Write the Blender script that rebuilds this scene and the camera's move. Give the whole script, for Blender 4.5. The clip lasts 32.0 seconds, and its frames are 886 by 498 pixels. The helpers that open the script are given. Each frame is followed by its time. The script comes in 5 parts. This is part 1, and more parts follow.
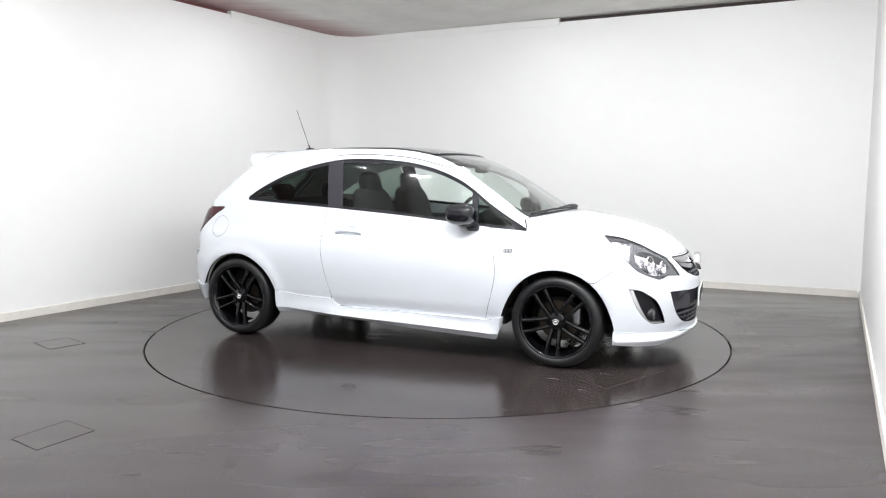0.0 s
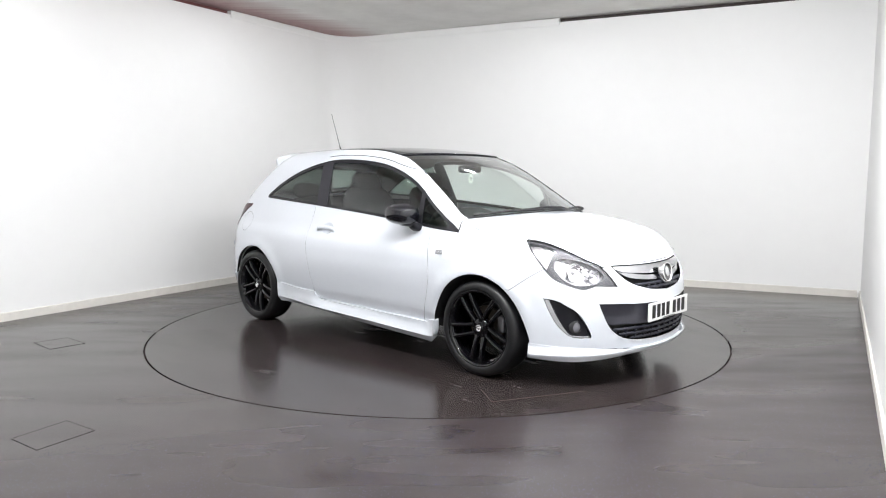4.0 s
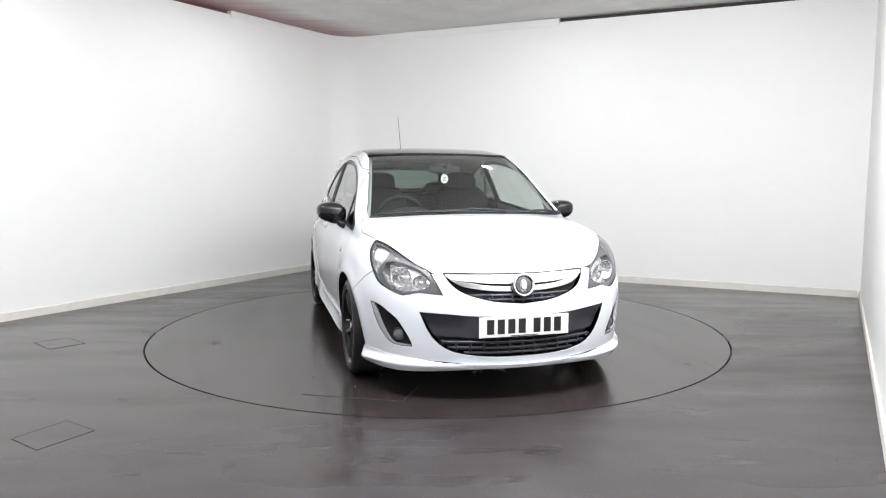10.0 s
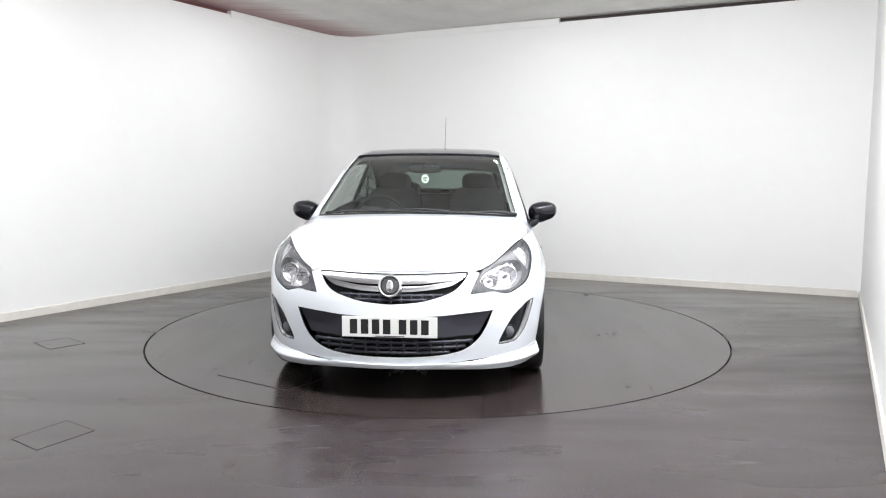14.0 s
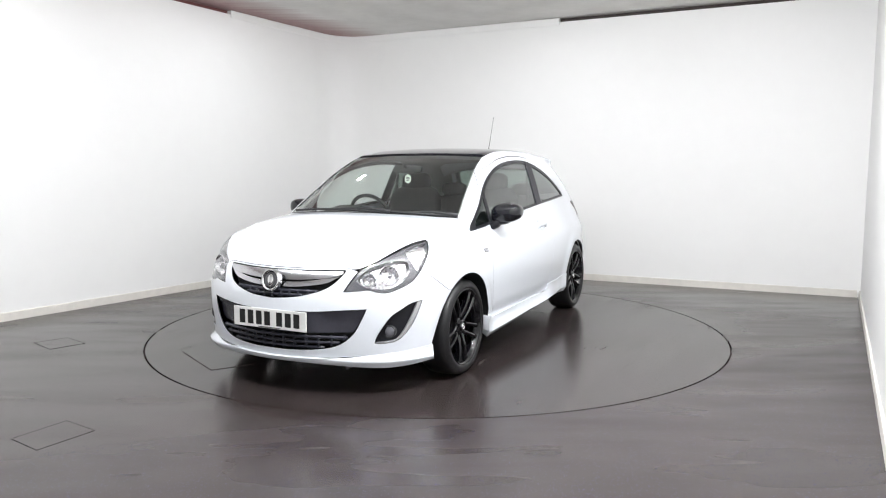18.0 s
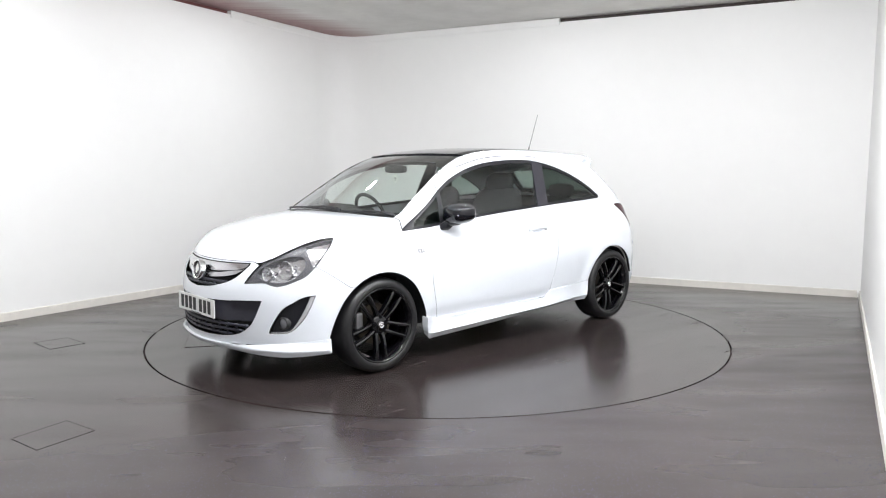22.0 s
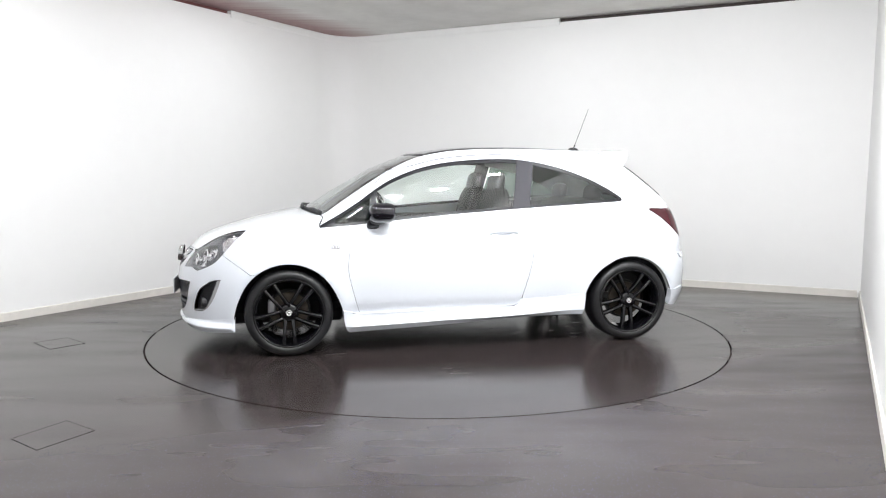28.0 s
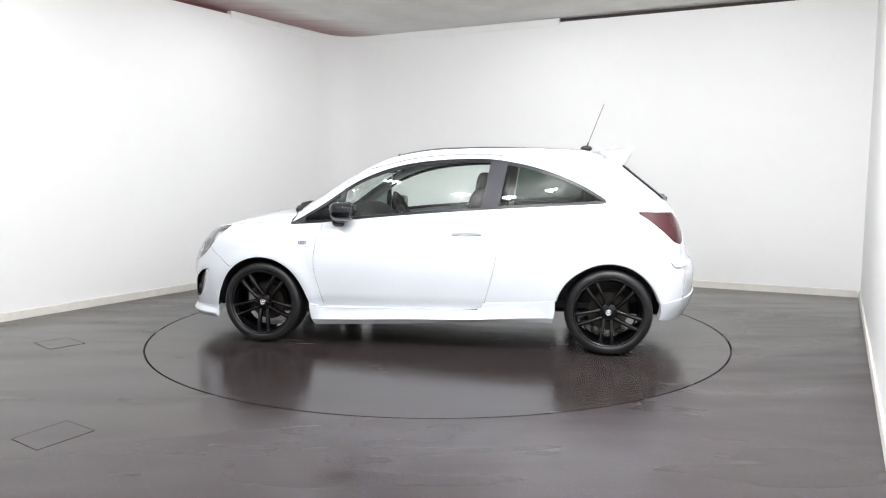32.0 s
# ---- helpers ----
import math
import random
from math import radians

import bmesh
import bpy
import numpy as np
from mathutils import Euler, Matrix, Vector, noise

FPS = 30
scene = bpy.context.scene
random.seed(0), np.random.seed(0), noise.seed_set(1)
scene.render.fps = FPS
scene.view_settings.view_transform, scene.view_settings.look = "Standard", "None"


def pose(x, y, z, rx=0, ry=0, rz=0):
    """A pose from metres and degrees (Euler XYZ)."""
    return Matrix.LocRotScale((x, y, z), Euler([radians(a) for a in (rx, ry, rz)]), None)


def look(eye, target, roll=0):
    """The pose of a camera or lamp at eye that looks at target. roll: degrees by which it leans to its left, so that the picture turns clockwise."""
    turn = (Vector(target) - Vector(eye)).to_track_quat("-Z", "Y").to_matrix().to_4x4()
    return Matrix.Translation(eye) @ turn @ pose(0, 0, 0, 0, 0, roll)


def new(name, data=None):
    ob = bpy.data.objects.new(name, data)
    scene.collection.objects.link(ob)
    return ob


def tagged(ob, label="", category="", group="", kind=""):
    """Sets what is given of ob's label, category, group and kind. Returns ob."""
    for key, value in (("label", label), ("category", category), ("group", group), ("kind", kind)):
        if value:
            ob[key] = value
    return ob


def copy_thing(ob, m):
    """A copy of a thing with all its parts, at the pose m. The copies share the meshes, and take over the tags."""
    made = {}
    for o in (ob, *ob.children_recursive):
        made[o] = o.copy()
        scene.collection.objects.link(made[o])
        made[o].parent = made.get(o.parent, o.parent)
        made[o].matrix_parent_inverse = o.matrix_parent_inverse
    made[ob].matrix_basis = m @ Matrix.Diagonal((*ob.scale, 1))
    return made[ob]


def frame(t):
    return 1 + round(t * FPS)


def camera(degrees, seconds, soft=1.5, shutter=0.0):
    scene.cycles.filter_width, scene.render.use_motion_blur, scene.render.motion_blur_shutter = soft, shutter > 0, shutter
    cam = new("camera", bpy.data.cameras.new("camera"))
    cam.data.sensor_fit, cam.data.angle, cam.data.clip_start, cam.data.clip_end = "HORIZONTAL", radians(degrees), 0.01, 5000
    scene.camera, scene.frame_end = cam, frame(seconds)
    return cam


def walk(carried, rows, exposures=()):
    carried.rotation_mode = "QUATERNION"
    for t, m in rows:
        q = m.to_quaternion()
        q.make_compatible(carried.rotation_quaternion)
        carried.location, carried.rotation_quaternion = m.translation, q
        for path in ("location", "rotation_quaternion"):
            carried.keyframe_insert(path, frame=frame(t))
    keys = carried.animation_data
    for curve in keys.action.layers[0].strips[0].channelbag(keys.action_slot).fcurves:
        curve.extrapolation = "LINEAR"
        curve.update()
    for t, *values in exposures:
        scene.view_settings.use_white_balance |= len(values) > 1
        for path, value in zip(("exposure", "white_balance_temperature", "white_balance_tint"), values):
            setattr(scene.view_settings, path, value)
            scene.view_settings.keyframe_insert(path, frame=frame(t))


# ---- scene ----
cam = camera(63.378, 32.0, soft=1.1)
EYE = Vector((0.0, -5.8307, 1.2546))
CAM = look(EYE, EYE + Vector((0.00632, 0.9945, -0.10453)), 0.077)
walk(cam, [(0, CAM), (32, CAM)], exposures=[(0, 0.0), (32, 0.0)])

# ---- world and lamps ----
world = bpy.data.worlds.new("world")
scene.world = world
world.use_nodes = True
world.node_tree.nodes["Background"].inputs[0].default_value = (0.9, 0.95, 1.0, 1)
world.node_tree.nodes["Background"].inputs[1].default_value = 0.02

CEIL = 3.066           # underside of the ceiling
WALL_TOP = 3.018
BACK = Vector((0.900, -0.436, 0)).normalized()   # along the back wall
LEFT = Vector((0.524, 0.852, 0)).normalized()    # along the left wall, towards the back
CORNER_BL = Vector((-1.298, 4.09, 0))
CORNER_BR = Vector((4.308, 1.383, 0))
CORNER_FR = CORNER_BR - Vector((0.4862, 0.8739, 0)) * 9.6
CORNER_FL = CORNER_BL - LEFT * 9.9

# flat light panels under the ceiling, in an arc round the front of the turntable, then two unseen ones added at the
# back to brighten its walls: place, power down, power all round
LAMP_TINT = (0.955, 0.975, 1.0)
lamp_spots = [(Vector((x, y, 0)), down, fill) for x, y, down, fill in (
    (2.50, -0.75, 12, 0), (2.17, -1.60, 12, 40), (1.50, -2.24, 12, 56), (1.00, -2.83, 12, 58), (0.55, -3.15, 12, 60), (-0.06, -3.25, 12, 61),
    (-0.68, -3.06, 12, 52), (-1.39, -2.52, 12, 0), (-1.95, -2.05, 12, 26), (-2.45, -1.50, 11, 0), (-2.95, -0.58, 6, 0), (-1.50, 1.50, 10, 0), (0.90, 1.50, 10, 0))]


# ---- materials ----
def material(name):
    m = bpy.data.materials.new(name)
    m.use_nodes = True
    nt = m.node_tree
    return m, nt, nt.nodes["Principled BSDF"], nt.links.new


def node(nt, kind, **kw):
    n = nt.nodes.new(kind)
    for k, v in kw.items():
        n.inputs[k.replace("_", " ")].default_value = v
    return n


def plain(name, col, rough=0.5, metal=0.0, coat=0.0, grain=0.0, scale=60.0, bump=0.0, spec=0.5):
    """A surface with fine variation of colour, gloss and relief."""
    m, nt, b, link = material(name)
    b.inputs["Roughness"].default_value = rough
    b.inputs["Metallic"].default_value = metal
    b.inputs["Coat Weight"].default_value = coat
    b.inputs["Coat Roughness"].default_value = 0.03
    b.inputs["Specular IOR Level"].default_value = spec
    b.inputs["Base Color"].default_value = (*col, 1)
    tc = nt.nodes.new("ShaderNodeTexCoord")
    n1 = node(nt, "ShaderNodeTexNoise", Scale=scale, Detail=5.0, Roughness=0.6)
    n2 = node(nt, "ShaderNodeTexNoise", Scale=scale / 14, Detail=3.0)
    link(tc.outputs["Object"], n1.inputs["Vector"])
    link(tc.outputs["Object"], n2.inputs["Vector"])
    add = nt.nodes.new("ShaderNodeMath")
    add.operation = "ADD"
    link(n1.outputs["Fac"], add.inputs[0])
    link(n2.outputs["Fac"], add.inputs[1])
    if grain:
        ramp = nt.nodes.new("ShaderNodeMapRange")
        ramp.inputs["From Min"].default_value, ramp.inputs["From Max"].default_value = 0.6, 1.4
        ramp.inputs["To Min"].default_value, ramp.inputs["To Max"].default_value = 1 - grain, 1 + grain
        link(add.outputs[0], ramp.inputs["Value"])
        mul = nt.nodes.new("ShaderNodeVectorMath")
        mul.operation = "SCALE"
        mul.inputs[0].default_value = col
        link(ramp.outputs[0], mul.inputs["Scale"])
        link(mul.outputs[0], b.inputs["Base Color"])
        rr = nt.nodes.new("ShaderNodeMapRange")
        rr.inputs["From Min"].default_value, rr.inputs["From Max"].default_value = 0.6, 1.4
        rr.inputs["To Min"].default_value, rr.inputs["To Max"].default_value = max(rough * (1 - grain), 0.01), min(rough * (1 + grain), 1)
        link(add.outputs[0], rr.inputs["Value"])
        link(rr.outputs[0], b.inputs["Roughness"])
    if bump:
        bp = node(nt, "ShaderNodeBump", Strength=bump, Distance=0.002)
        link(n1.outputs["Fac"], bp.inputs["Height"])
        link(bp.outputs[0], b.inputs["Normal"])
    return m


def glass(name, tint, ior=1.45):
    m, nt, b, link = material(name)
    out = nt.nodes["Material Output"]
    tr = nt.nodes.new("ShaderNodeBsdfTransparent")
    tr.inputs["Color"].default_value = (*tint, 1)
    gl = nt.nodes.new("ShaderNodeBsdfGlossy")
    gl.inputs["Roughness"].default_value = 0.0
    gl.inputs["Color"].default_value = (0.97, 0.98, 0.98, 1)
    # share reflected at one face, alike from both sides
    fw = nt.nodes.new("ShaderNodeLayerWeight")
    fw.inputs["Blend"].default_value = 0.5
    p5 = nt.nodes.new("ShaderNodeMath")
    p5.operation = "POWER"
    p5.inputs[1].default_value = 5.0
    link(fw.outputs["Facing"], p5.inputs[0])
    fr = nt.nodes.new("ShaderNodeMath")
    fr.operation = "MULTIPLY_ADD"
    f0 = ((ior - 1) / (ior + 1)) ** 2
    fr.inputs[1].default_value, fr.inputs[2].default_value = 1 - f0, f0
    link(p5.outputs[0], fr.inputs[0])
    # both faces of a pane reflect: 2F / (1 + F)
    up = nt.nodes.new("ShaderNodeMath")
    up.operation = "ADD"
    up.inputs[1].default_value = 1.0
    link(fr.outputs[0], up.inputs[0])
    dv = nt.nodes.new("ShaderNodeMath")
    dv.operation = "DIVIDE"
    link(fr.outputs[0], dv.inputs[0])
    link(up.outputs[0], dv.inputs[1])
    two = nt.nodes.new("ShaderNodeMath")
    two.operation = "MULTIPLY"
    two.inputs[1].default_value = 2.0
    link(dv.outputs[0], two.inputs[0])
    mix = nt.nodes.new("ShaderNodeMixShader")
    link(two.outputs[0], mix.inputs[0])
    link(tr.outputs[0], mix.inputs[1])
    link(gl.outputs[0], mix.inputs[2])
    link(mix.outputs[0], out.inputs["Surface"])
    return m


def glow(name, col, strength):
    m, nt, b, link = material(name)
    b.inputs["Base Color"].default_value = (0.9, 0.9, 0.9, 1)
    b.inputs["Emission Color"].default_value = (*col, 1)
    b.inputs["Emission Strength"].default_value = strength
    return m


def floor_material(name, speck=1.0, dusty=(0.050, 0.0410, 0.0385), gloss=(0.14, 0.44), scuffs=0.55, film=False, rubbed=False):
    """Dark grey safety vinyl with pale flecks, rubbed and damp streaks."""
    m, nt, b, link = material(name)
    tc = nt.nodes.new("ShaderNodeTexCoord")
    big = node(nt, "ShaderNodeTexNoise", Scale=0.55, Detail=2.0, Roughness=0.5, Distortion=0.2)
    mid = node(nt, "ShaderNodeTexNoise", Scale=5.0, Detail=6.0, Roughness=0.65)
    fine = node(nt, "ShaderNodeTexNoise", Scale=220.0, Detail=2.0)
    st = nt.nodes.new("ShaderNodeMapping")
    st.inputs["Rotation"].default_value = (0, 0, radians(-24))
    st.inputs["Scale"].default_value = (0.6, 2.6, 1.0)
    streak = node(nt, "ShaderNodeTexNoise", Scale=1.6, Detail=2.0, Roughness=0.45, Distortion=0.2)
    link(tc.outputs["Object"], st.inputs["Vector"])
    link(st.outputs[0], streak.inputs["Vector"])
    for n in (big, mid, fine):
        link(tc.outputs["Object"], n.inputs["Vector"])
    ramp = nt.nodes.new("ShaderNodeValToRGB")
    ramp.color_ramp.elements[0].position, ramp.color_ramp.elements[1].position = 0.3, 0.72
    ramp.color_ramp.elements[0].color = (0.0225, 0.0170, 0.0162, 1)
    ramp.color_ramp.elements[1].color = (0.0365, 0.0280, 0.0262, 1)
    link(mid.outputs["Fac"], ramp.inputs[0])
    # dust and scuffs along the streaks
    dust = nt.nodes.new("ShaderNodeMapRange")
    dust.inputs["From Min"].default_value, dust.inputs["From Max"].default_value = 0.24, 0.86
    dust.inputs["To Max"].default_value = scuffs
    link(streak.outputs["Fac"], dust.inputs["Value"])
    mix = nt.nodes.new("ShaderNodeMix")
    mix.data_type = "RGBA"
    link(dust.outputs[0], mix.inputs["Factor"])
    link(ramp.outputs[0], mix.inputs[6])
    mix.inputs[7].default_value = (*dusty, 1)
    # flecks
    vo = node(nt, "ShaderNodeTexVoronoi", Scale=108.0)
    link(tc.outputs["Object"], vo.inputs["Vector"])
    fl = nt.nodes.new("ShaderNodeMapRange")
    fl.inputs["From Min"].default_value, fl.inputs["From Max"].default_value = 0.30, 0.10
    fl.inputs["To Max"].default_value = 0.75 * speck
    link(vo.outputs["Distance"], fl.inputs["Value"])
    pick = nt.nodes.new("ShaderNodeSeparateColor")
    link(vo.outputs["Color"], pick.inputs[0])
    few = nt.nodes.new("ShaderNodeMath")
    few.operation = "GREATER_THAN"
    few.inputs[1].default_value = 0.62
    link(pick.outputs[0], few.inputs[0])
    both = nt.nodes.new("ShaderNodeMath")
    both.operation = "MULTIPLY"
    link(fl.outputs[0], both.inputs[0])
    link(few.outputs[0], both.inputs[1])
    mix2 = nt.nodes.new("ShaderNodeMix")
    mix2.data_type = "RGBA"
    link(both.outputs[0], mix2.inputs["Factor"])
    link(mix.outputs[2], mix2.inputs[6])
    mix2.inputs[7].default_value = (0.14, 0.145, 0.36, 1)
    link(mix2.outputs[2], b.inputs["Base Color"])
    rr = nt.nodes.new("ShaderNodeMapRange")
    rr.inputs["From Min"].default_value, rr.inputs["From Max"].default_value = 0.30, 0.70
    rr.inputs["To Min"].default_value, rr.inputs["To Max"].default_value = gloss
    b.inputs["Specular IOR Level"].default_value = 0.5
    sm = nt.nodes.new("ShaderNodeMath")
    sm.operation = "MULTIPLY_ADD"
    sm.inputs[1].default_value = 0.5
    link(streak.outputs["Fac"], sm.inputs[0])
    half = nt.nodes.new("ShaderNodeMath")
    half.operation = "MULTIPLY"
    half.inputs[1].default_value = 0.5
    link(big.outputs["Fac"], half.inputs[0])
    link(half.outputs[0], sm.inputs[2])
    link(sm.outputs[0], rr.inputs["Value"])
    link(rr.outputs[0], b.inputs["Roughness"])
    if rubbed:
        # short dull brush marks and dried patches
        bm_map = nt.nodes.new("ShaderNodeMapping")
        bm_map.inputs["Rotation"].default_value = (0, 0, radians(58))
        bm_map.inputs["Scale"].default_value = (2.0, 9.0, 1.0)
        link(tc.outputs["Object"], bm_map.inputs["Vector"])
        stroke = node(nt, "ShaderNodeTexNoise", Scale=1.3, Detail=3.0, Roughness=0.6, Distortion=0.6)
        link(bm_map.outputs[0], stroke.inputs["Vector"])
        gate = node(nt, "ShaderNodeTexNoise", Scale=1.1, Detail=2.0)
        link(tc.outputs["Object"], gate.inputs["Vector"])
        both_marks = nt.nodes.new("ShaderNodeMath")
        both_marks.operation = "MULTIPLY"
        m1 = nt.nodes.new("ShaderNodeMapRange")
        m1.inputs["From Min"].default_value, m1.inputs["From Max"].default_value = 0.56, 0.68
        m2 = nt.nodes.new("ShaderNodeMapRange")
        m2.inputs["From Min"].default_value, m2.inputs["From Max"].default_value = 0.50, 0.62
        link(stroke.outputs["Fac"], m1.inputs["Value"])
        link(gate.outputs["Fac"], m2.inputs["Value"])
        link(m1.outputs[0], both_marks.inputs[0])
        link(m2.outputs[0], both_marks.inputs[1])
        dull = nt.nodes.new("ShaderNodeMath")
        dull.operation = "MULTIPLY_ADD"
        dull.inputs[1].default_value = 0.15
        link(both_marks.outputs[0], dull.inputs[0])
        link(rr.outputs[0], dull.inputs[2])
        link(dull.outputs[0], b.inputs["Roughness"])
    if film:
        # a damp film with a ragged edge: glossier, hides the flecks
        side = nt.nodes.new("ShaderNodeVectorMath")
        side.operation = "DOT_PRODUCT"
        side.inputs[1].default_value = (-0.40, 0.917, 0)
        link(tc.outputs["Object"], side.inputs[0])
        rag = nt.nodes.new("ShaderNodeMath")
        rag.operation = "MULTIPLY_ADD"
        rag.inputs[1].default_value = 0.5
        link(streak.outputs["Fac"], rag.inputs[0])
        link(side.outputs["Value"], rag.inputs[2])
        wet = nt.nodes.new("ShaderNodeMapRange")
        wet.inputs["From Min"].default_value, wet.inputs["From Max"].default_value = -1.64, -1.50
        link(rag.outputs[0], wet.inputs["Value"])
        smooth = nt.nodes.new("ShaderNodeMapRange")
        smooth.inputs["To Min"].default_value, smooth.inputs["To Max"].default_value = 1.15, 0.80
        link(wet.outputs[0], smooth.inputs["Value"])
        ro = nt.nodes.new("ShaderNodeMath")
        ro.operation = "MULTIPLY"
        link(rr.outputs[0], ro.inputs[0])
        link(smooth.outputs[0], ro.inputs[1])
        link(ro.outputs[0], b.inputs["Roughness"])
        veil = nt.nodes.new("ShaderNodeMapRange")
        veil.inputs["To Min"].default_value, veil.inputs["To Max"].default_value = 1.0, 0.15
        link(wet.outputs[0], veil.inputs["Value"])
        fk = nt.nodes.new("ShaderNodeMath")
        fk.operation = "MULTIPLY"
        link(both.outputs[0], fk.inputs[0])
        link(veil.outputs[0], fk.inputs[1])
        link(fk.outputs[0], mix2.inputs["Factor"])
    bp = node(nt, "ShaderNodeBump", Strength=0.12, Distance=0.001)
    link(fine.outputs["Fac"], bp.inputs["Height"])
    bp2 = node(nt, "ShaderNodeBump", Strength=0.010, Distance=0.02)
    link(big.outputs["Fac"], bp2.inputs["Height"])
    link(bp.outputs[0], bp2.inputs["Normal"])
    link(bp2.outputs[0], b.inputs["Normal"])
    return m


def ceiling_material():
    """Grey skim-coated ceiling; streaky reddish-brown band along the left wall."""
    m, nt, b, link = material("ceiling_plaster")
    b.inputs["Roughness"].default_value = 0.9
    tc = nt.nodes.new("ShaderNodeTexCoord")
    n = node(nt, "ShaderNodeTexNoise", Scale=1.7, Detail=6.0, Roughness=0.65)
    link(tc.outputs["Object"], n.inputs["Vector"])
    ramp = nt.nodes.new("ShaderNodeValToRGB")
    ramp.color_ramp.elements[0].position, ramp.color_ramp.elements[1].position = 0.35, 0.7
    ramp.color_ramp.elements[0].color = (0.72, 0.705, 0.68, 1)
    ramp.color_ramp.elements[1].color = (0.84, 0.825, 0.80, 1)
    link(n.outputs["Fac"], ramp.inputs[0])
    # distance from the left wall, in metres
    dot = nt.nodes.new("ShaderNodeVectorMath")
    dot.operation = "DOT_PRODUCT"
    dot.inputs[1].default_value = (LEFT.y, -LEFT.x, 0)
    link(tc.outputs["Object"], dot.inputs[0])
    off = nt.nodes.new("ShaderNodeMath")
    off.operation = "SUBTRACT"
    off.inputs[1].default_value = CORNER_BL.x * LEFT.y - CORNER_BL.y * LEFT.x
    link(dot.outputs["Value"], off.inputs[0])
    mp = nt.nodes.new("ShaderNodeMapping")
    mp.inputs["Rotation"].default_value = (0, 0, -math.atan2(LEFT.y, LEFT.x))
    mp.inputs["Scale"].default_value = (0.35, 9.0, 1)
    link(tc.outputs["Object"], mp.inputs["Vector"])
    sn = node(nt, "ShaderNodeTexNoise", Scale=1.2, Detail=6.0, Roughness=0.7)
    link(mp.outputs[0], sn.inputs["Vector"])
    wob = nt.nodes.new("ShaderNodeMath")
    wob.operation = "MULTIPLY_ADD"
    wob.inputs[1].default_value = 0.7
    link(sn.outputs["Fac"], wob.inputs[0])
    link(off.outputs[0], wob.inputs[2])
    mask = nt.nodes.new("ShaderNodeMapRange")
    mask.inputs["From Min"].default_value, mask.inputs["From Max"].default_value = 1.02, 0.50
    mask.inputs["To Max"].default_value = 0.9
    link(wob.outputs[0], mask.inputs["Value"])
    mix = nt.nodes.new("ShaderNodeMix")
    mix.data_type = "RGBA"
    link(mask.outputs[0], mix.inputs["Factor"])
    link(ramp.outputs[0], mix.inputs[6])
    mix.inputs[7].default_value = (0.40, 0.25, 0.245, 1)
    link(mix.outputs[2], b.inputs["Base Color"])
    bp = node(nt, "ShaderNodeBump", Strength=0.3, Distance=0.01)
    link(n.outputs["Fac"], bp.inputs["Height"])
    link(bp.outputs[0], b.inputs["Normal"])
    return m


WALL = plain("wall_paint", (0.893, 0.888, 0.876), 0.6, grain=0.012, scale=7.0, bump=0.03)
# unseen wall behind the camera, whitened to bounce light onto the back wall
BOUNCE_WALL = plain("white_bounce_wall", (0.80, 0.80, 0.80), 0.8, grain=0.1, scale=7.0)
SKIRT = plain("skirting_paint", (0.74, 0.71, 0.66), 0.5, grain=0.10, scale=14.0)
FLOOR = floor_material("vinyl_floor", film=True)
PLATE = floor_material("vinyl_turntable", 0.30, (0.038, 0.0315, 0.0300), (0.14, 0.25), 0.35, rubbed=True)
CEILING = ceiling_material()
REDWOOD = plain("red_brown_timber", (0.16, 0.06, 0.06), 0.7, grain=0.4, scale=12.0, bump=0.3)
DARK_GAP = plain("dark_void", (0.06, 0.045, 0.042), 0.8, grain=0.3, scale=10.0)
PANEL_GLOW = glow("led_panel_diffuser", (0.965, 0.98, 1.0), 30.0)
JOINT = plain("worn_floor_joint", (0.024, 0.0190, 0.0180), 0.26, grain=0.2, scale=20.0)
LAMP_BODY = plain("lamp_housing_white", (0.8, 0.8, 0.8), 0.4, grain=0.05)


# ---- mesh helpers ----
def finish(name, bm, mat, parent=None, label="", smooth=False):
    bmesh.ops.recalc_face_normals(bm, faces=bm.faces)
    me = bpy.data.meshes.new(name)
    bm.to_mesh(me)
    bm.free()
    me.materials.append(mat)
    if smooth:
        for p in me.polygons:
            p.use_smooth = True
    ob = new(name, me)
    if parent:
        ob.parent = parent
    if label:
        tagged(ob, label)
    return ob


part = finish


def prism(points, z0, z1):
    """A solid over a flat outline."""
    bm = bmesh.new()
    lo = [bm.verts.new((p[0], p[1], z0)) for p in points]
    hi = [bm.verts.new((p[0], p[1], z1)) for p in points]
    n = len(points)
    bm.faces.new(lo[::-1])
    bm.faces.new(hi)
    for i in range(n):
        bm.faces.new((lo[i], lo[(i + 1) % n], hi[(i + 1) % n], hi[i]))
    return bm


def box(cx, cy, cz, sx, sy, sz, bevel=0.0, seg=2):
    bm = bmesh.new()
    bmesh.ops.create_cube(bm, size=1, matrix=Matrix.LocRotScale((cx, cy, cz), None, (sx, sy, sz)))
    if bevel:
        bmesh.ops.bevel(bm, geom=bm.edges[:], offset=bevel, segments=seg, affect="EDGES", profile=0.5)
    return bm


def along(a, b, near, far, z0, z1):
    """A straight run from a to b, between two distances to its outer side."""
    d = (b - a).normalized()
    n = Vector((d.y, -d.x, 0))
    return prism([a + n * near, b + n * near, b + n * far, a + n * far], z0, z1)


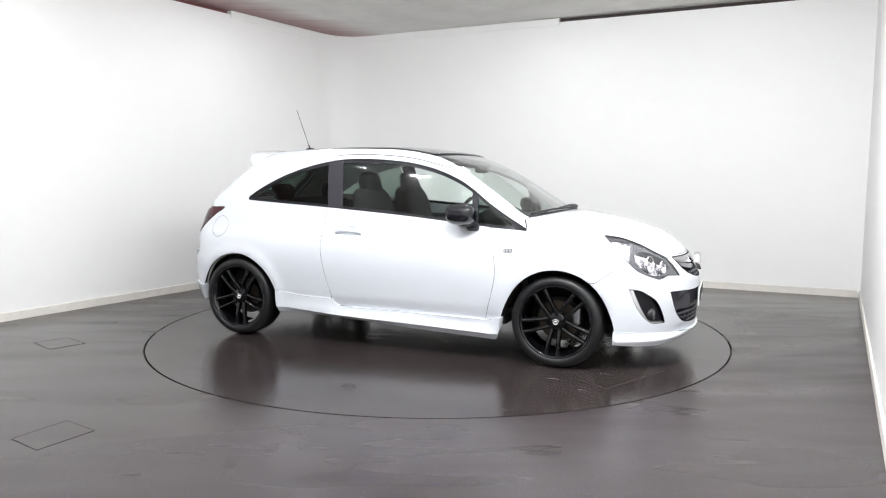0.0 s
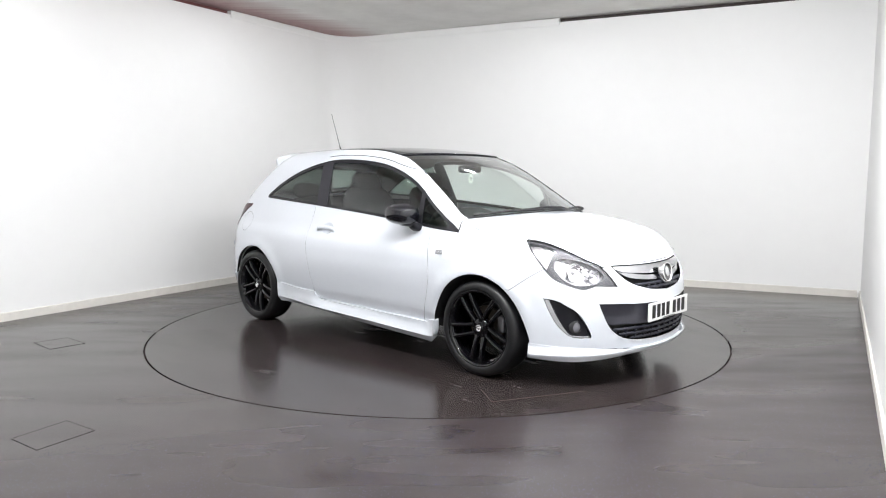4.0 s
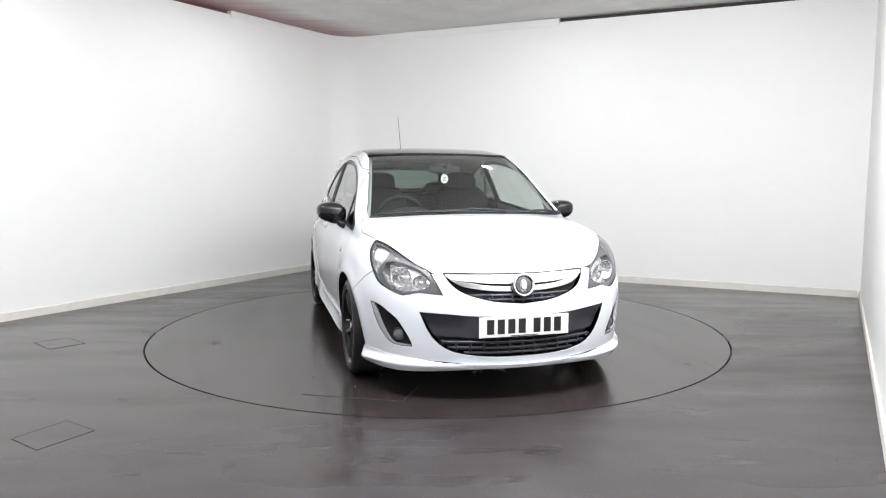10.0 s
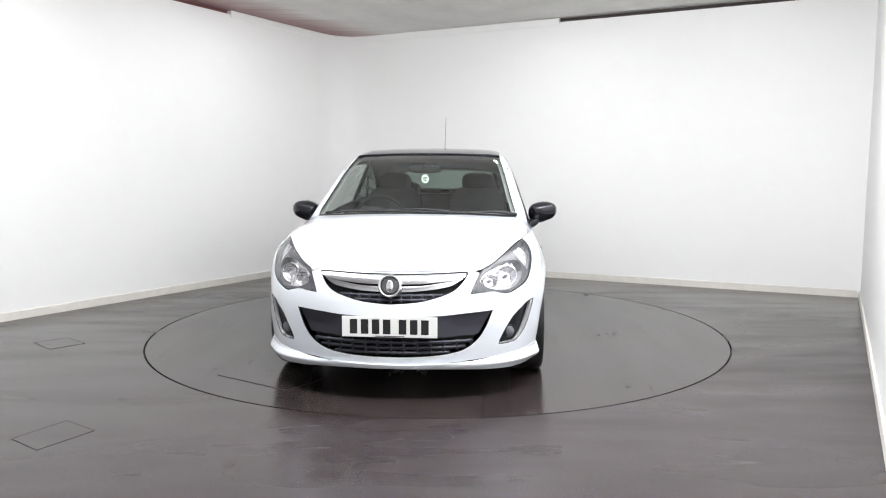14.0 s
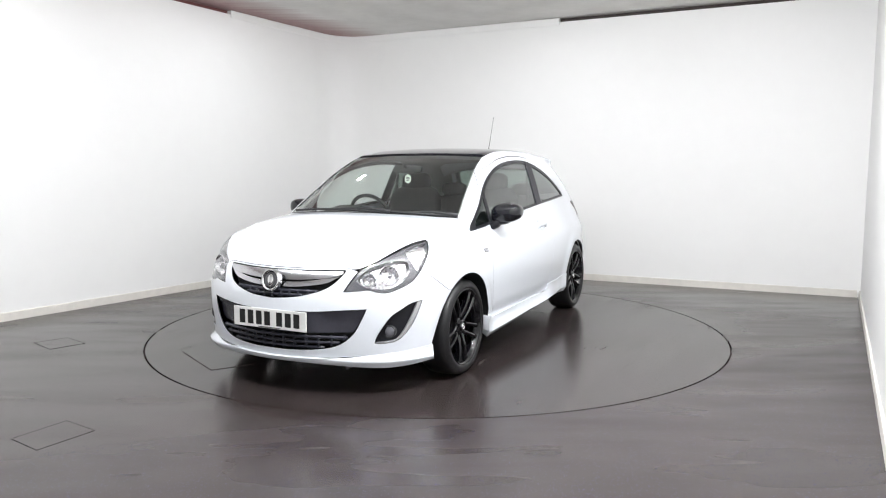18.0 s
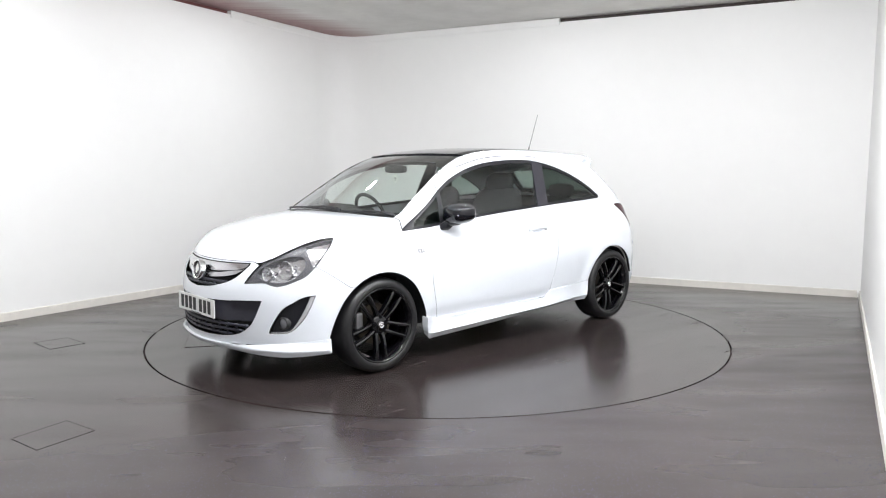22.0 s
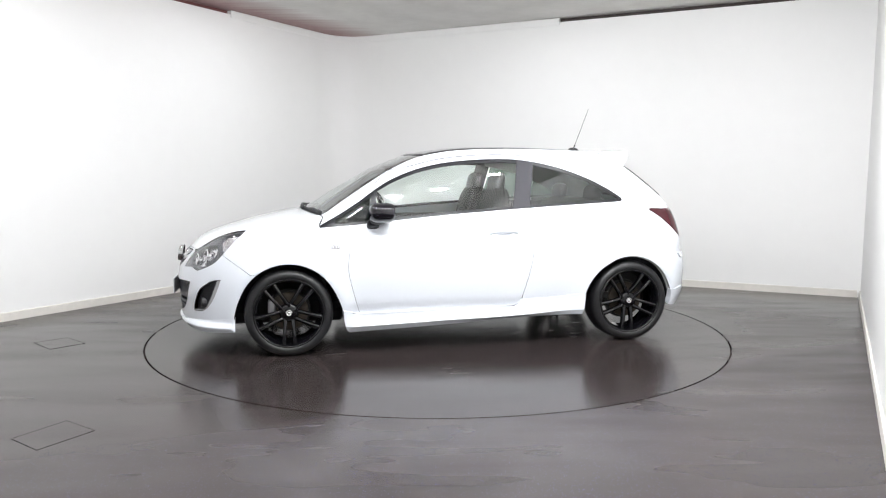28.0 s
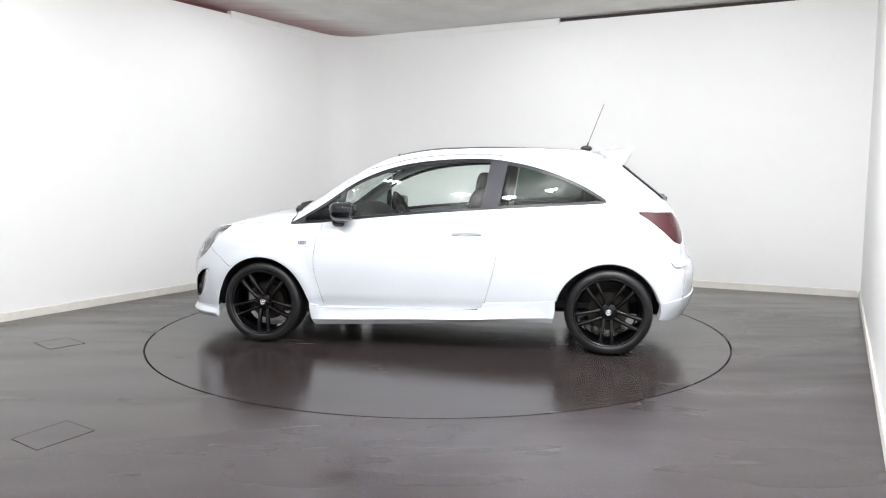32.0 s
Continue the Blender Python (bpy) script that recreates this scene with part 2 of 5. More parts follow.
# ---- the room ----
def room():
    walls = (("wall_left", CORNER_FL, CORNER_BL), ("wall_back", CORNER_BL, CORNER_BR),
             ("wall_right", CORNER_BR, CORNER_FR), ("wall_front", CORNER_FR, CORNER_FL))
    labels = {"wall_left": "smooth white painted wall beside the turntable", "wall_back": "smooth white painted wall behind the car",
              "wall_right": "white painted side wall close to the camera", "wall_front": "plain unseen wall closing the room, white to bounce light"}
    r = 0.46
    curve = [CORNER_BL - LEFT * r]
    for i in range(1, 24):
        t = i / 24
        curve.append((CORNER_BL - LEFT * r) * (1 - t) ** 2 + CORNER_BL * 2 * t * (1 - t) + (CORNER_BL + BACK * r) * t * t)
    curve.append(CORNER_BL + BACK * r)
    for name, a, b in walls:
        d = (b - a).normalized()
        if name == "wall_back":
            out = Vector((-d.y, d.x, 0)) * 0.2
            bm = prism(curve + [b, b + d * 0.2, b + d * 0.2 + out, CORNER_BL + out + d * 0.1, CORNER_BL - LEFT * 0.05 - Vector((LEFT.y, -LEFT.x, 0)) * 0.2, curve[0] - Vector((LEFT.y, -LEFT.x, 0)) * 0.2], -0.05, WALL_TOP)
        elif name == "wall_left":
            bm = along(a, curve[0], 0.0, -0.2, -0.05, WALL_TOP)
        else:
            bm = along(a, b + d * 0.2, 0.0, -0.2, -0.05, WALL_TOP)
        ob = tagged(finish(name, bm, BOUNCE_WALL if name == "wall_front" else WALL, smooth=True), labels[name], "wall", kind="structure")
        ob.data.set_sharp_from_angle(angle=radians(20))
        sk = along(a + d * 0.03, b - d * (r if name == "wall_left" else 0.03), 0.016, 0.0, 0.0, 0.075)
        if name == "wall_back":
            inner = [p + (Vector((0.6, 0.4, 0)) - CORNER_BL).normalized() * 0.016 for p in curve]
            sk = prism(inner + [b - d * 0.03 + Vector((d.y, -d.x, 0)) * 0.016, b - d * 0.03] + curve[::-1], 0.0, 0.075)
        top = [e for e in sk.edges if all(v.co.z > 0.07 for v in e.verts)]
        bmesh.ops.bevel(sk, geom=top, offset=0.006, segments=2, affect="EDGES", profile=0.5)
        tagged(finish("baseboard", sk, SKIRT), "low off-white painted skirting board", "skirting", kind="structure")
    # fascia strip that runs round the back corner, and the strips that fill the slots beyond it
    path = [CORNER_BL - LEFT * 1.955] + curve + [CORNER_BL + BACK * 3.01]
    bm = bmesh.new()
    rows = []
    for i, p in enumerate(path):
        q, o = path[max(i - 1, 0)], path[min(i + 1, len(path) - 1)]
        d = (o - q).normalized()
        n = Vector((d.y, -d.x, 0))
        rows.append([bm.verts.new((*(p + n * s).xy, z)) for s, z in ((0.010, WALL_TOP - 0.035), (0.010, CEIL - 0.004), (-0.05, CEIL - 0.004), (-0.05, WALL_TOP - 0.035))])
    for u, v in zip(rows, rows[1:]):
        for k in range(4):
            bm.faces.new((u[k], v[k], v[(k + 1) % 4], u[(k + 1) % 4]))
    bm.faces.new(rows[0])
    bm.faces.new(rows[-1][::-1])
    tagged(finish("trim", bm, WALL, smooth=True), "white fascia strip curving round the wall corner", "trim", kind="structure").data.set_sharp_from_angle(angle=radians(20))
    # back strip is solid: the slot's shade is put into its dark colour
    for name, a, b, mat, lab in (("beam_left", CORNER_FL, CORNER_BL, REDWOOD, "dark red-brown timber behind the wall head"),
                                 ("slot_shade", CORNER_BL, CORNER_BR, DARK_GAP, "dark strip in the slot above the wall head, shade in its colour")):
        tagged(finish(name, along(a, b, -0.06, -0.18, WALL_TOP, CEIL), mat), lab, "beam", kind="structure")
    far = [p + (p - Vector((0.5, -1.5, 0))).normalized() * 0.25 for p in (CORNER_FL, CORNER_BL, CORNER_BR, CORNER_FR)]
    tagged(finish("ceiling", prism(far, CEIL, CEIL + 0.1), CEILING), "grey plastered ceiling with a reddish-brown edge", "ceiling", kind="structure")
    # floor with a round opening for the turntable
    bm = bmesh.new()
    n = 192
    ring = [bm.verts.new((R_PIT * math.cos(2 * math.pi * i / n), R_PIT * math.sin(2 * math.pi * i / n), 0)) for i in range(n)]
    low = [bm.verts.new((v.co.x, v.co.y, -0.03)) for v in ring]
    rim = []
    for v in ring:
        d = v.co.normalized()
        best = 1e9
        for a, b in zip(far, far[1:] + far[:1]):
            e = b - a
            den = d.x * e.y - d.y * e.x
            if abs(den) > 1e-9:
                t = (a.x * e.y - a.y * e.x) / den
                if 0 < t < best:
                    best = t
        rim.append(bm.verts.new(d * best))
    for i in range(n):
        j = (i + 1) % n
        bm.faces.new((ring[i], rim[i], rim[j], ring[j]))
        bm.faces.new((low[i], ring[i], ring[j], low[j]))
    me_floor = finish("floor", bm, FLOOR)
    tagged(me_floor, "dark grey speckled vinyl floor, damp and scuffed", "floor", kind="structure")
    pit = bmesh.new()
    bmesh.ops.create_circle(pit, cap_ends=True, segments=64, radius=R_PIT + 0.1, matrix=Matrix.Translation((0, 0, -0.035)))
    tagged(finish("turntable_pit", pit, DARK_GAP), "dark pit under the turntable", "pit", kind="structure")
    # patches let into the floor
    for pts in (((-2.026, -2.526), (-1.828, -2.666), (-1.684, -2.414), (-1.893, -2.276)), ((-3.006, -0.582), (-2.78, -0.78), (-2.62, -0.60), (-2.84, -0.416))):
        patch = tagged(finish("floor_patch", prism(pts, 0.0, 0.0012), FLOOR), "rectangular vinyl patch in the floor", "floor patch", kind="structure")
        for p, q in zip(pts, pts[1:] + pts[:1]):
            d = (Vector(q) - Vector(p)).normalized() * 0.0012
            n = Vector((-d.y, d.x))
            p2, q2 = Vector(p), Vector(q)
            part("joint", prism([p2 - n, q2 - n, q2 + n, p2 + n], 0.0, 0.0022), JOINT, patch)
    # lamps, the two added back panels among them
    first = None
    for p, down, fill in lamp_spots:
        m = pose(p.x, p.y, CEIL, 0, 0, math.degrees(math.atan2(p.y, p.x)) + 90)
        if first is None:
            first = new("ceiling_light")
            part("mount", box(0, 0, -0.012, 0.22, 0.10, 0.024, 0.004), LAMP_BODY, first, "white metal mounting frame")
            part("diffuser", box(0, 0, -0.033, 0.18, 0.06, 0.010, 0.003), PANEL_GLOW, first, "glowing white diffuser")
            part("mount_plate", box(0, 0, -0.026, 0.20, 0.08, 0.004), LAMP_BODY, first)
            first.matrix_basis = m
            tagged(first, "small flat white light panel fixed under the ceiling", "ceiling light", "ceiling lights")
        else:
            copy_thing(first, m)
        flat = bpy.data.lights.new("panel_lamp", "AREA")
        flat.shape, flat.size, flat.size_y, flat.energy, flat.color = "RECTANGLE", 0.18, 0.06, down, LAMP_TINT
        new("panel_lamp", flat).matrix_basis = m @ pose(0, 0, -0.042)
        # point lamp added under some panels, to even out the walls
        if fill:
            bulb = bpy.data.lights.new("room_fill", "POINT")
            bulb.shadow_soft_size, bulb.energy, bulb.color = 0.02, fill, LAMP_TINT
            new("room_fill", bulb).matrix_basis = m @ pose(0, 0, -0.068)


R_DISC, R_PIT = 2.240, 2.253
room()


# ---- the car: one smooth body form, cut into panels ----
def spline1(*kn):
    """A smooth function through (x, value) knots, clamped at its ends."""
    k = np.array(sorted(kn), float)
    xs, ys = k[:, 0], k[:, 1]
    s = np.gradient(ys, xs)

    def f(x):
        x = np.clip(np.asarray(x, float), xs[0], xs[-1])
        i = np.clip(np.searchsorted(xs, x) - 1, 0, len(xs) - 2)
        h = xs[i + 1] - xs[i]
        t = (x - xs[i]) / h
        return ((1 + 2 * t) * (1 - t) ** 2 * ys[i] + t * (1 - t) ** 2 * h * s[i]
                + t * t * (3 - 2 * t) * ys[i + 1] + t * t * (t - 1) * h * s[i + 1])
    return f


def smax(a, b, k):
    h = np.maximum(k - np.abs(a - b), 0) / k
    return np.maximum(a, b) + h * h * k * 0.25


def step(a, b, x):
    t = np.clip((x - a) / (b - a), 0, 1)
    return t * t * (3 - 2 * t)


SECTION = spline1((0.05, 0.800), (0.20, 0.822), (0.32, 0.842), (0.45, 0.858), (0.56, 0.868), (0.66, 0.868), (0.76, 0.853),
                  (0.84, 0.812), (0.90, 0.788), (0.96, 0.766), (1.06, 0.731), (1.20, 0.680), (1.36, 0.614), (1.45, 0.568), (1.60, 0.48))
TAPER = spline1((-2.0, 0.87), (-1.75, 0.905), (-1.5, 0.938), (-1.24, 0.953), (-0.9, 0.981), (-0.4, 1.0), (0.3, 1.0), (0.9, 0.995),
                (1.25, 0.99), (1.5, 0.966), (1.7, 0.932), (1.9, 0.888), (2.1, 0.85))
PROFILE = spline1((-2.2, 1.37), (-1.6, 1.385), (-1.3, 1.414), (-1.1, 1.437), (-0.9, 1.451), (-0.7, 1.460), (-0.45, 1.466), (-0.2, 1.464),
                  (0.0, 1.456), (0.18, 1.434), (0.34, 1.402), (0.5, 1.349), (0.66, 1.279), (0.86, 1.165), (1.04, 1.056), (1.14, 0.996),
                  (1.18, 0.988), (1.24, 0.982), (1.40, 0.950), (1.64, 0.890), (1.82, 0.833), (1.95, 0.778), (2.05, 0.722), (2.2, 0.64))
NOSE = spline1((0.05, 1.98), (0.16, 2.045), (0.24, 2.068), (0.36, 2.082), (0.48, 2.085), (0.58, 2.074), (0.66, 2.050), (0.73, 2.022), (0.85, 2.00), (1.6, 2.00))
TAIL = spline1((0.05, -1.76), (0.22, -1.83), (0.34, -1.892), (0.48, -1.915), (0.60, -1.908), (0.66, -1.875), (0.80, -1.832), (0.93, -1.786),
               (1.02, -1.735), (1.09, -1.668), (1.19, -1.545), (1.29, -1.415), (1.36, -1.325), (1.42, -1.25), (1.6, -1.05))
WHEELBASE, HUB = 1.2555, 0.303


def form(x, y, z):
    """Below zero inside the body."""
    ay = np.abs(y)
    flare = 0
    for cx in (WHEELBASE, -WHEELBASE):
        d = np.hypot(x - cx, (z - HUB) * 1.05)
        flare = flare + 0.016 * np.exp(-((d - 0.37) / 0.06) ** 2)
    crease = 0.003 * np.exp(-((z - 0.80) / 0.035) ** 2) * step(1.2, 0.6, x)
    tuck = 0.012 * step(0.370, 0.285, z) * step(0.95, 0.85, x) * step(-0.95, -0.85, x)
    side = ay - SECTION(z) * TAPER(x) - flare - crease + tuck
    xe = x + 0.25 * y * y * step(0.0, 0.7, x) * (1 - 0.75 * step(1.15, 1.40, x))
    top = (z - PROFILE(xe) + 0.045 * y * y + 0.03 * ay ** 3) * 0.85
    front = (x - NOSE(z) + 0.46 * y * y + 0.10 * y ** 4) * 0.85
    rear = (TAIL(z) + (0.15 + 0.07 * step(0.76, 0.62, z)) * y * y + 0.20 * y ** 4 - x) * 0.85
    soft = 0.09 + 0.01 * step(1.0, 1.3, x)
    return smax(smax(side, top, soft), smax(front, rear, 0.02), 0.14 - 0.04 * step(-0.9, -1.4, x))


def solve(o, d, far=2.2):
    """Where rays from o along d leave the body."""
    lo, hi = np.zeros(len(o)), np.full(len(o), far)
    for _ in range(34):
        mid = (lo + hi) / 2
        p = o + d * mid[:, None]
        inside = form(p[:, 0], p[:, 1], p[:, 2]) < 0
        lo, hi = np.where(inside, mid, lo), np.where(inside, hi, mid)
    return o + d * lo[:, None]


def slope(p):
    e = 1e-3
    g = np.stack([form(*(p + e * np.eye(3)[i]).T) - form(*(p - e * np.eye(3)[i]).T) for i in range(3)], 1)
    return g / np.linalg.norm(g, axis=1, keepdims=True)


ZC, XF, XR = 0.50, 1.05, -1.15


def spoke(kind, uv):
    """Rays of one of the three ways of unrolling the body: round its length, round its nose, round its tail."""
    u, v = uv[:, 0], uv[:, 1]
    zero = np.zeros(len(u))
    if kind == "x":
        a = v / 0.8
        return np.stack([u, zero, zero + ZC], 1), np.stack([zero, np.cos(a), np.sin(a)], 1)
    x0, sgn = (XF, 1) if kind == "front" else (XR, -1)
    return np.stack([zero + x0, zero, v], 1), np.stack([sgn * np.cos(u), np.sin(u), zero], 1)


def unroll(kind, p):
    if kind == "x":
        return np.stack([p[:, 0], 0.8 * np.arctan2(p[:, 2] - ZC, p[:, 1])], 1)
    x0, sgn = (XF, 1) if kind == "front" else (XR, -1)
    return np.stack([np.arctan2(p[:, 1], sgn * (p[:, 0] - x0)), p[:, 2]], 1)


def flow(pts, n=8):
    """A smooth line through knots."""
    p = np.array(pts, float)
    if len(p) == 2:
        t = np.linspace(0, 1, 2 * n + 1)[:, None]
        return p[0] * (1 - t) + p[1] * t
    q = np.vstack([2 * p[0] - p[1], p, 2 * p[-1] - p[-2]])
    out = []
    for i in range(1, len(q) - 2):
        t = np.linspace(0, 1, n, endpoint=False)[:, None]
        a, b, c, d = q[i - 1], q[i], q[i + 1], q[i + 2]
        out.append(0.5 * (2 * b + (c - a) * t + (2 * a - 5 * b + 4 * c - d) * t * t + (3 * b - a - 3 * c + d) * t ** 3))
    return np.vstack(out + [p[-1:]])


def on_side(pts, n=8):
    q = flow(pts, n)
    o = np.stack([q[:, 0], 0 * q[:, 0], q[:, 1]], 1)
    return solve(o, np.tile([0.0, 1.0, 0.0], (len(q), 1)))


def on_top(pts, n=8):
    q = flow(pts, n)
    return solve(np.stack([q[:, 0], q[:, 1], 0 * q[:, 0] + 0.45], 1), np.tile([0.0, 0.0, 1.0], (len(q), 1)))


def on_front(pts, n=8):
    q = flow(pts, n)
    return solve(np.stack([0 * q[:, 0] + 1.2, q[:, 0], q[:, 1]], 1), np.tile([1.0, 0.0, 0.0], (len(q), 1)))


def on_rear(pts, n=8):
    q = flow(pts, n)
    return solve(np.stack([0 * q[:, 0] - 0.9, q[:, 0], q[:, 1]], 1), np.tile([-1.0, 0.0, 0.0], (len(q), 1)))


def mirrored(p):
    return p * np.array([1.0, -1.0, 1.0])


def loop(*runs, tol=0.004):
    """Runs of points end to end, with doubled points dropped."""
    p = np.vstack(runs)
    keep = np.linalg.norm(p - np.roll(p, 1, 0), axis=1) > tol
    return p[keep]


def inside(poly, q):
    r = np.zeros(len(q), bool)
    x, y = q[:, 0], q[:, 1]
    for (x0, y0), (x1, y1) in zip(poly, np.roll(poly, -1, 0)):
        c = (y0 > y) != (y1 > y)
        with np.errstate(divide="ignore", invalid="ignore"):
            r ^= c & (x < (x1 - x0) * (y - y0) / (y1 - y0) + x0)
    return r


def gap_to(poly, q):
    best = np.full(len(q), 1e9)
    for a, b in zip(poly, np.roll(poly, -1, 0)):
        d = b - a
        t = np.clip(((q - a) @ d) / max(d @ d, 1e-12), 0, 1)
        best = np.minimum(best, np.linalg.norm(q - a - t[:, None] * d, axis=1))
    return best


def shrink(poly, w):
    area = np.sum(poly[:, 0] * np.roll(poly[:, 1], -1) - np.roll(poly[:, 0], -1) * poly[:, 1])
    e = np.roll(poly, -1, 0) - poly
    n = np.stack([-e[:, 1], e[:, 0]], 1) / np.maximum(np.linalg.norm(e, axis=1, keepdims=True), 1e-9) * np.sign(area)
    m = n + np.roll(n, 1, 0)
    m /= np.maximum(np.linalg.norm(m, axis=1, keepdims=True), 1e-6)
    c = np.clip((m * n).sum(1, keepdims=True), 0.5, 1)
    return poly + m * w / c


from mathutils import geometry


def sheet(kind, outline, holes=(), h=0.04, off=0.0, depth=0.012, inset=0.002, shift=None):
    """Verts, normals and faces of a panel on the body with folded edges."""
    poly = shrink(unroll(kind, outline), inset)
    hs = [shrink(unroll(kind, q), -inset) for q in holes]
    lo, hi = poly.min(0), poly.max(0)
    g = np.stack(np.meshgrid(np.arange(lo[0] + h / 2, hi[0], h), np.arange(lo[1] + h / 2, hi[1], h)), -1).reshape(-1, 2)
    ok = inside(poly, g) & (gap_to(poly, g) > 0.4 * h)
    for q in hs:
        ok &= ~inside(q, g) & (gap_to(q, g) > 0.4 * h)
    g = g[ok]
    coords, edges = [], []
    for q in [poly, *hs]:
        k = len(coords)
        coords += [Vector(p) for p in q]
        edges += [(k + i, k + (i + 1) % len(q)) for i in range(len(q))]
    coords += [Vector(p) for p in g]
    vs, es, fs, *_ = geometry.delaunay_2d_cdt(coords, edges, [], 1, 1e-6)
    uv = np.array([tuple(v) for v in vs])
    p = solve(*spoke(kind, uv))
    n = slope(p)
    p = p + n * (off if shift is None else off + shift(p)[:, None])
    faces = []
    used = {}
    mids = np.array([uv[list(f)].mean(0) for f in fs])
    cut = np.zeros(len(fs), bool)
    for q in hs:
        cut |= inside(q, mids)
    for f, gone in zip(fs, cut):
        if gone:
            continue
        a, b, c = (p[i] for i in f[:3])
        if np.dot(np.cross(b - a, c - a), n[f[0]]) < 0:
            f = f[::-1]
        faces.append(tuple(f))
        for i in range(len(f)):
            e = (f[i], f[(i + 1) % len(f)])
            used[e] = used.get(e, 0) + 1
    rim = [e for e in used if (e[1], e[0]) not in used]
    nxt = {a: b for a, b in rim}
    prv = {b: a for a, b in rim}
    verts = [tuple(v) for v in p]
    if shift is not None:                   # normals of the raised surface
        n = n * 1e-9
        for f in faces:
            a, b, c = (p[i] for i in f[:3])
            n[list(f)] += np.cross(b - a, c - a)
        n /= np.maximum(np.linalg.norm(n, axis=1, keepdims=True), 1e-12)
    norms = [tuple(v) for v in n]
    if depth:
        ids = {}
        for a in nxt:
            t = p[nxt[a]] - p[prv.get(a, a)]
            o = np.cross(t, n[a])
            o /= max(np.linalg.norm(o), 1e-9)
            bent = n[a] + o
            bent /= np.linalg.norm(bent)
            ids[a] = (len(verts), len(verts) + 1)
            verts += [tuple(p[a] + o * 0.0007 - n[a] * 0.001), tuple(p[a] - n[a] * depth)]
            norms += [tuple(o), tuple(o)]
        for a, b in rim:
            if a in ids and b in ids:
                faces.append((b, a, ids[a][0], ids[b][0]))
                faces.append((ids[b][0], ids[a][0], ids[a][1], ids[b][1]))
    return verts, norms, faces, 2 * len(rim) if 0 < depth < 0.03 else 0


def skin(name, data, mat, parent, label="", flip=False):
    verts, norms, faces, folds = data
    if flip:
        verts = [(x, -y, z) for x, y, z in verts]
        norms = [(x, -y, z) for x, y, z in norms]
        faces = [f[::-1] for f in faces]
    me = bpy.data.meshes.new(name)
    me.from_pydata(verts, [], faces)
    me.validate()
    me.materials.append(mat)
    for q in me.polygons:
        q.use_smooth = True
    if mat is PAINT and folds and len(me.polygons) == len(faces):
        me.materials.append(UNDER)          # inner flanges blackened, shade of the shut lines as colour
        for i in range(len(faces) - folds + 1, len(faces), 2):
            me.polygons[i].material_index = 1
    me.normals_split_custom_set_from_vertices(norms)
    ob = new(name, me)
    ob.parent = parent
    if label:
        tagged(ob, label)
    return ob


def pair(name, data, mat, parents, label=""):
    ps = parents if isinstance(parents, (list, tuple)) else (parents, parents)
    return [skin(name, data, mat, ps[0], label), skin(name, data, mat, ps[1], label, True)]


PAINT = plain("white_car_paint", (0.702, 0.730, 0.776), 0.28, coat=1.0, grain=0.015, scale=30.0)
BLACK_GLOSS = plain("gloss_black_paint", (0.005, 0.005, 0.008), 0.10, coat=0.6, grain=0.1, spec=0.25)
BLACK_SATIN = plain("black_satin_trim", (0.013, 0.013, 0.016), 0.3, grain=0.15, spec=0.25)
BLACK_PLASTIC = plain("black_grained_plastic", (0.018, 0.018, 0.020), 0.5, grain=0.2, scale=400, bump=0.2)
RUBBER = plain("tyre_rubber", (0.009, 0.009, 0.010), 0.42, grain=0.2, scale=90, bump=0.2, spec=0.4)
RIM_BLACK = plain("gloss_black_alloy", (0.003, 0.003, 0.004), 0.05, coat=0.5, grain=0.1, spec=0.2)
CHROME = plain("chrome", (0.82, 0.82, 0.83), 0.08, metal=1.0, grain=0.05)
SILVER = plain("satin_silver", (0.45, 0.45, 0.47), 0.3, metal=0.8, grain=0.1)
STEEL = plain("brake_disc_steel", (0.065, 0.055, 0.044), 0.5, metal=0.9, grain=0.25)
GREY_TRIM = plain("dark_grey_bumper_insert", (0.046, 0.046, 0.058), 0.24, grain=0.1)
POST = plain("satin_pillar_film", (0.027, 0.026, 0.033), 0.5, grain=0.08, spec=0.3)
LINING = plain("grey_headlining", (0.40, 0.40, 0.39), 0.9, grain=0.1)
CLOTH = plain("black_seat_cloth", (0.013, 0.013, 0.014), 0.95, grain=0.35, scale=160, bump=0.5, spec=0.2)
DASH = plain("black_dashboard_plastic", (0.020, 0.020, 0.021), 0.6, grain=0.2, scale=300, bump=0.2, spec=0.3)
UNDER = plain("black_underbody_seam_shade", (0.015, 0.015, 0.016), 0.8, grain=0.3)
WINDOW = glass("green_tinted_glass", (0.90, 0.96, 0.93), 1.62)
SIDE_GLASS = glass("green_tinted_side_glass", (0.90, 0.955, 0.93), 1.39)
PRIVACY = glass("dark_tinted_glass", (0.21, 0.27, 0.24), 1.30)
LENS = glass("clear_lamp_lens", (0.93, 0.93, 0.94), 1.32)
RED_LENS = plain("dark_red_lamp_lens", (0.055, 0.008, 0.012), 0.10, coat=0.4, grain=0.1, spec=0.25)
PLATE_WHITE = plain("plate_white", (0.78, 0.78, 0.76), 0.4, grain=0.03)
PLATE_BACK = plain("plate_back_grey", (0.30, 0.30, 0.31), 0.5, grain=0.05)
PLATE_BLACK = plain("plate_black", (0.01, 0.01, 0.01), 0.5)
TAG = plain("card_pale_green", (0.80, 0.84, 0.76), 0.7, grain=0.08)

car = tagged(new("car"), "white three-door hatchback with black roof and wheels", "car")


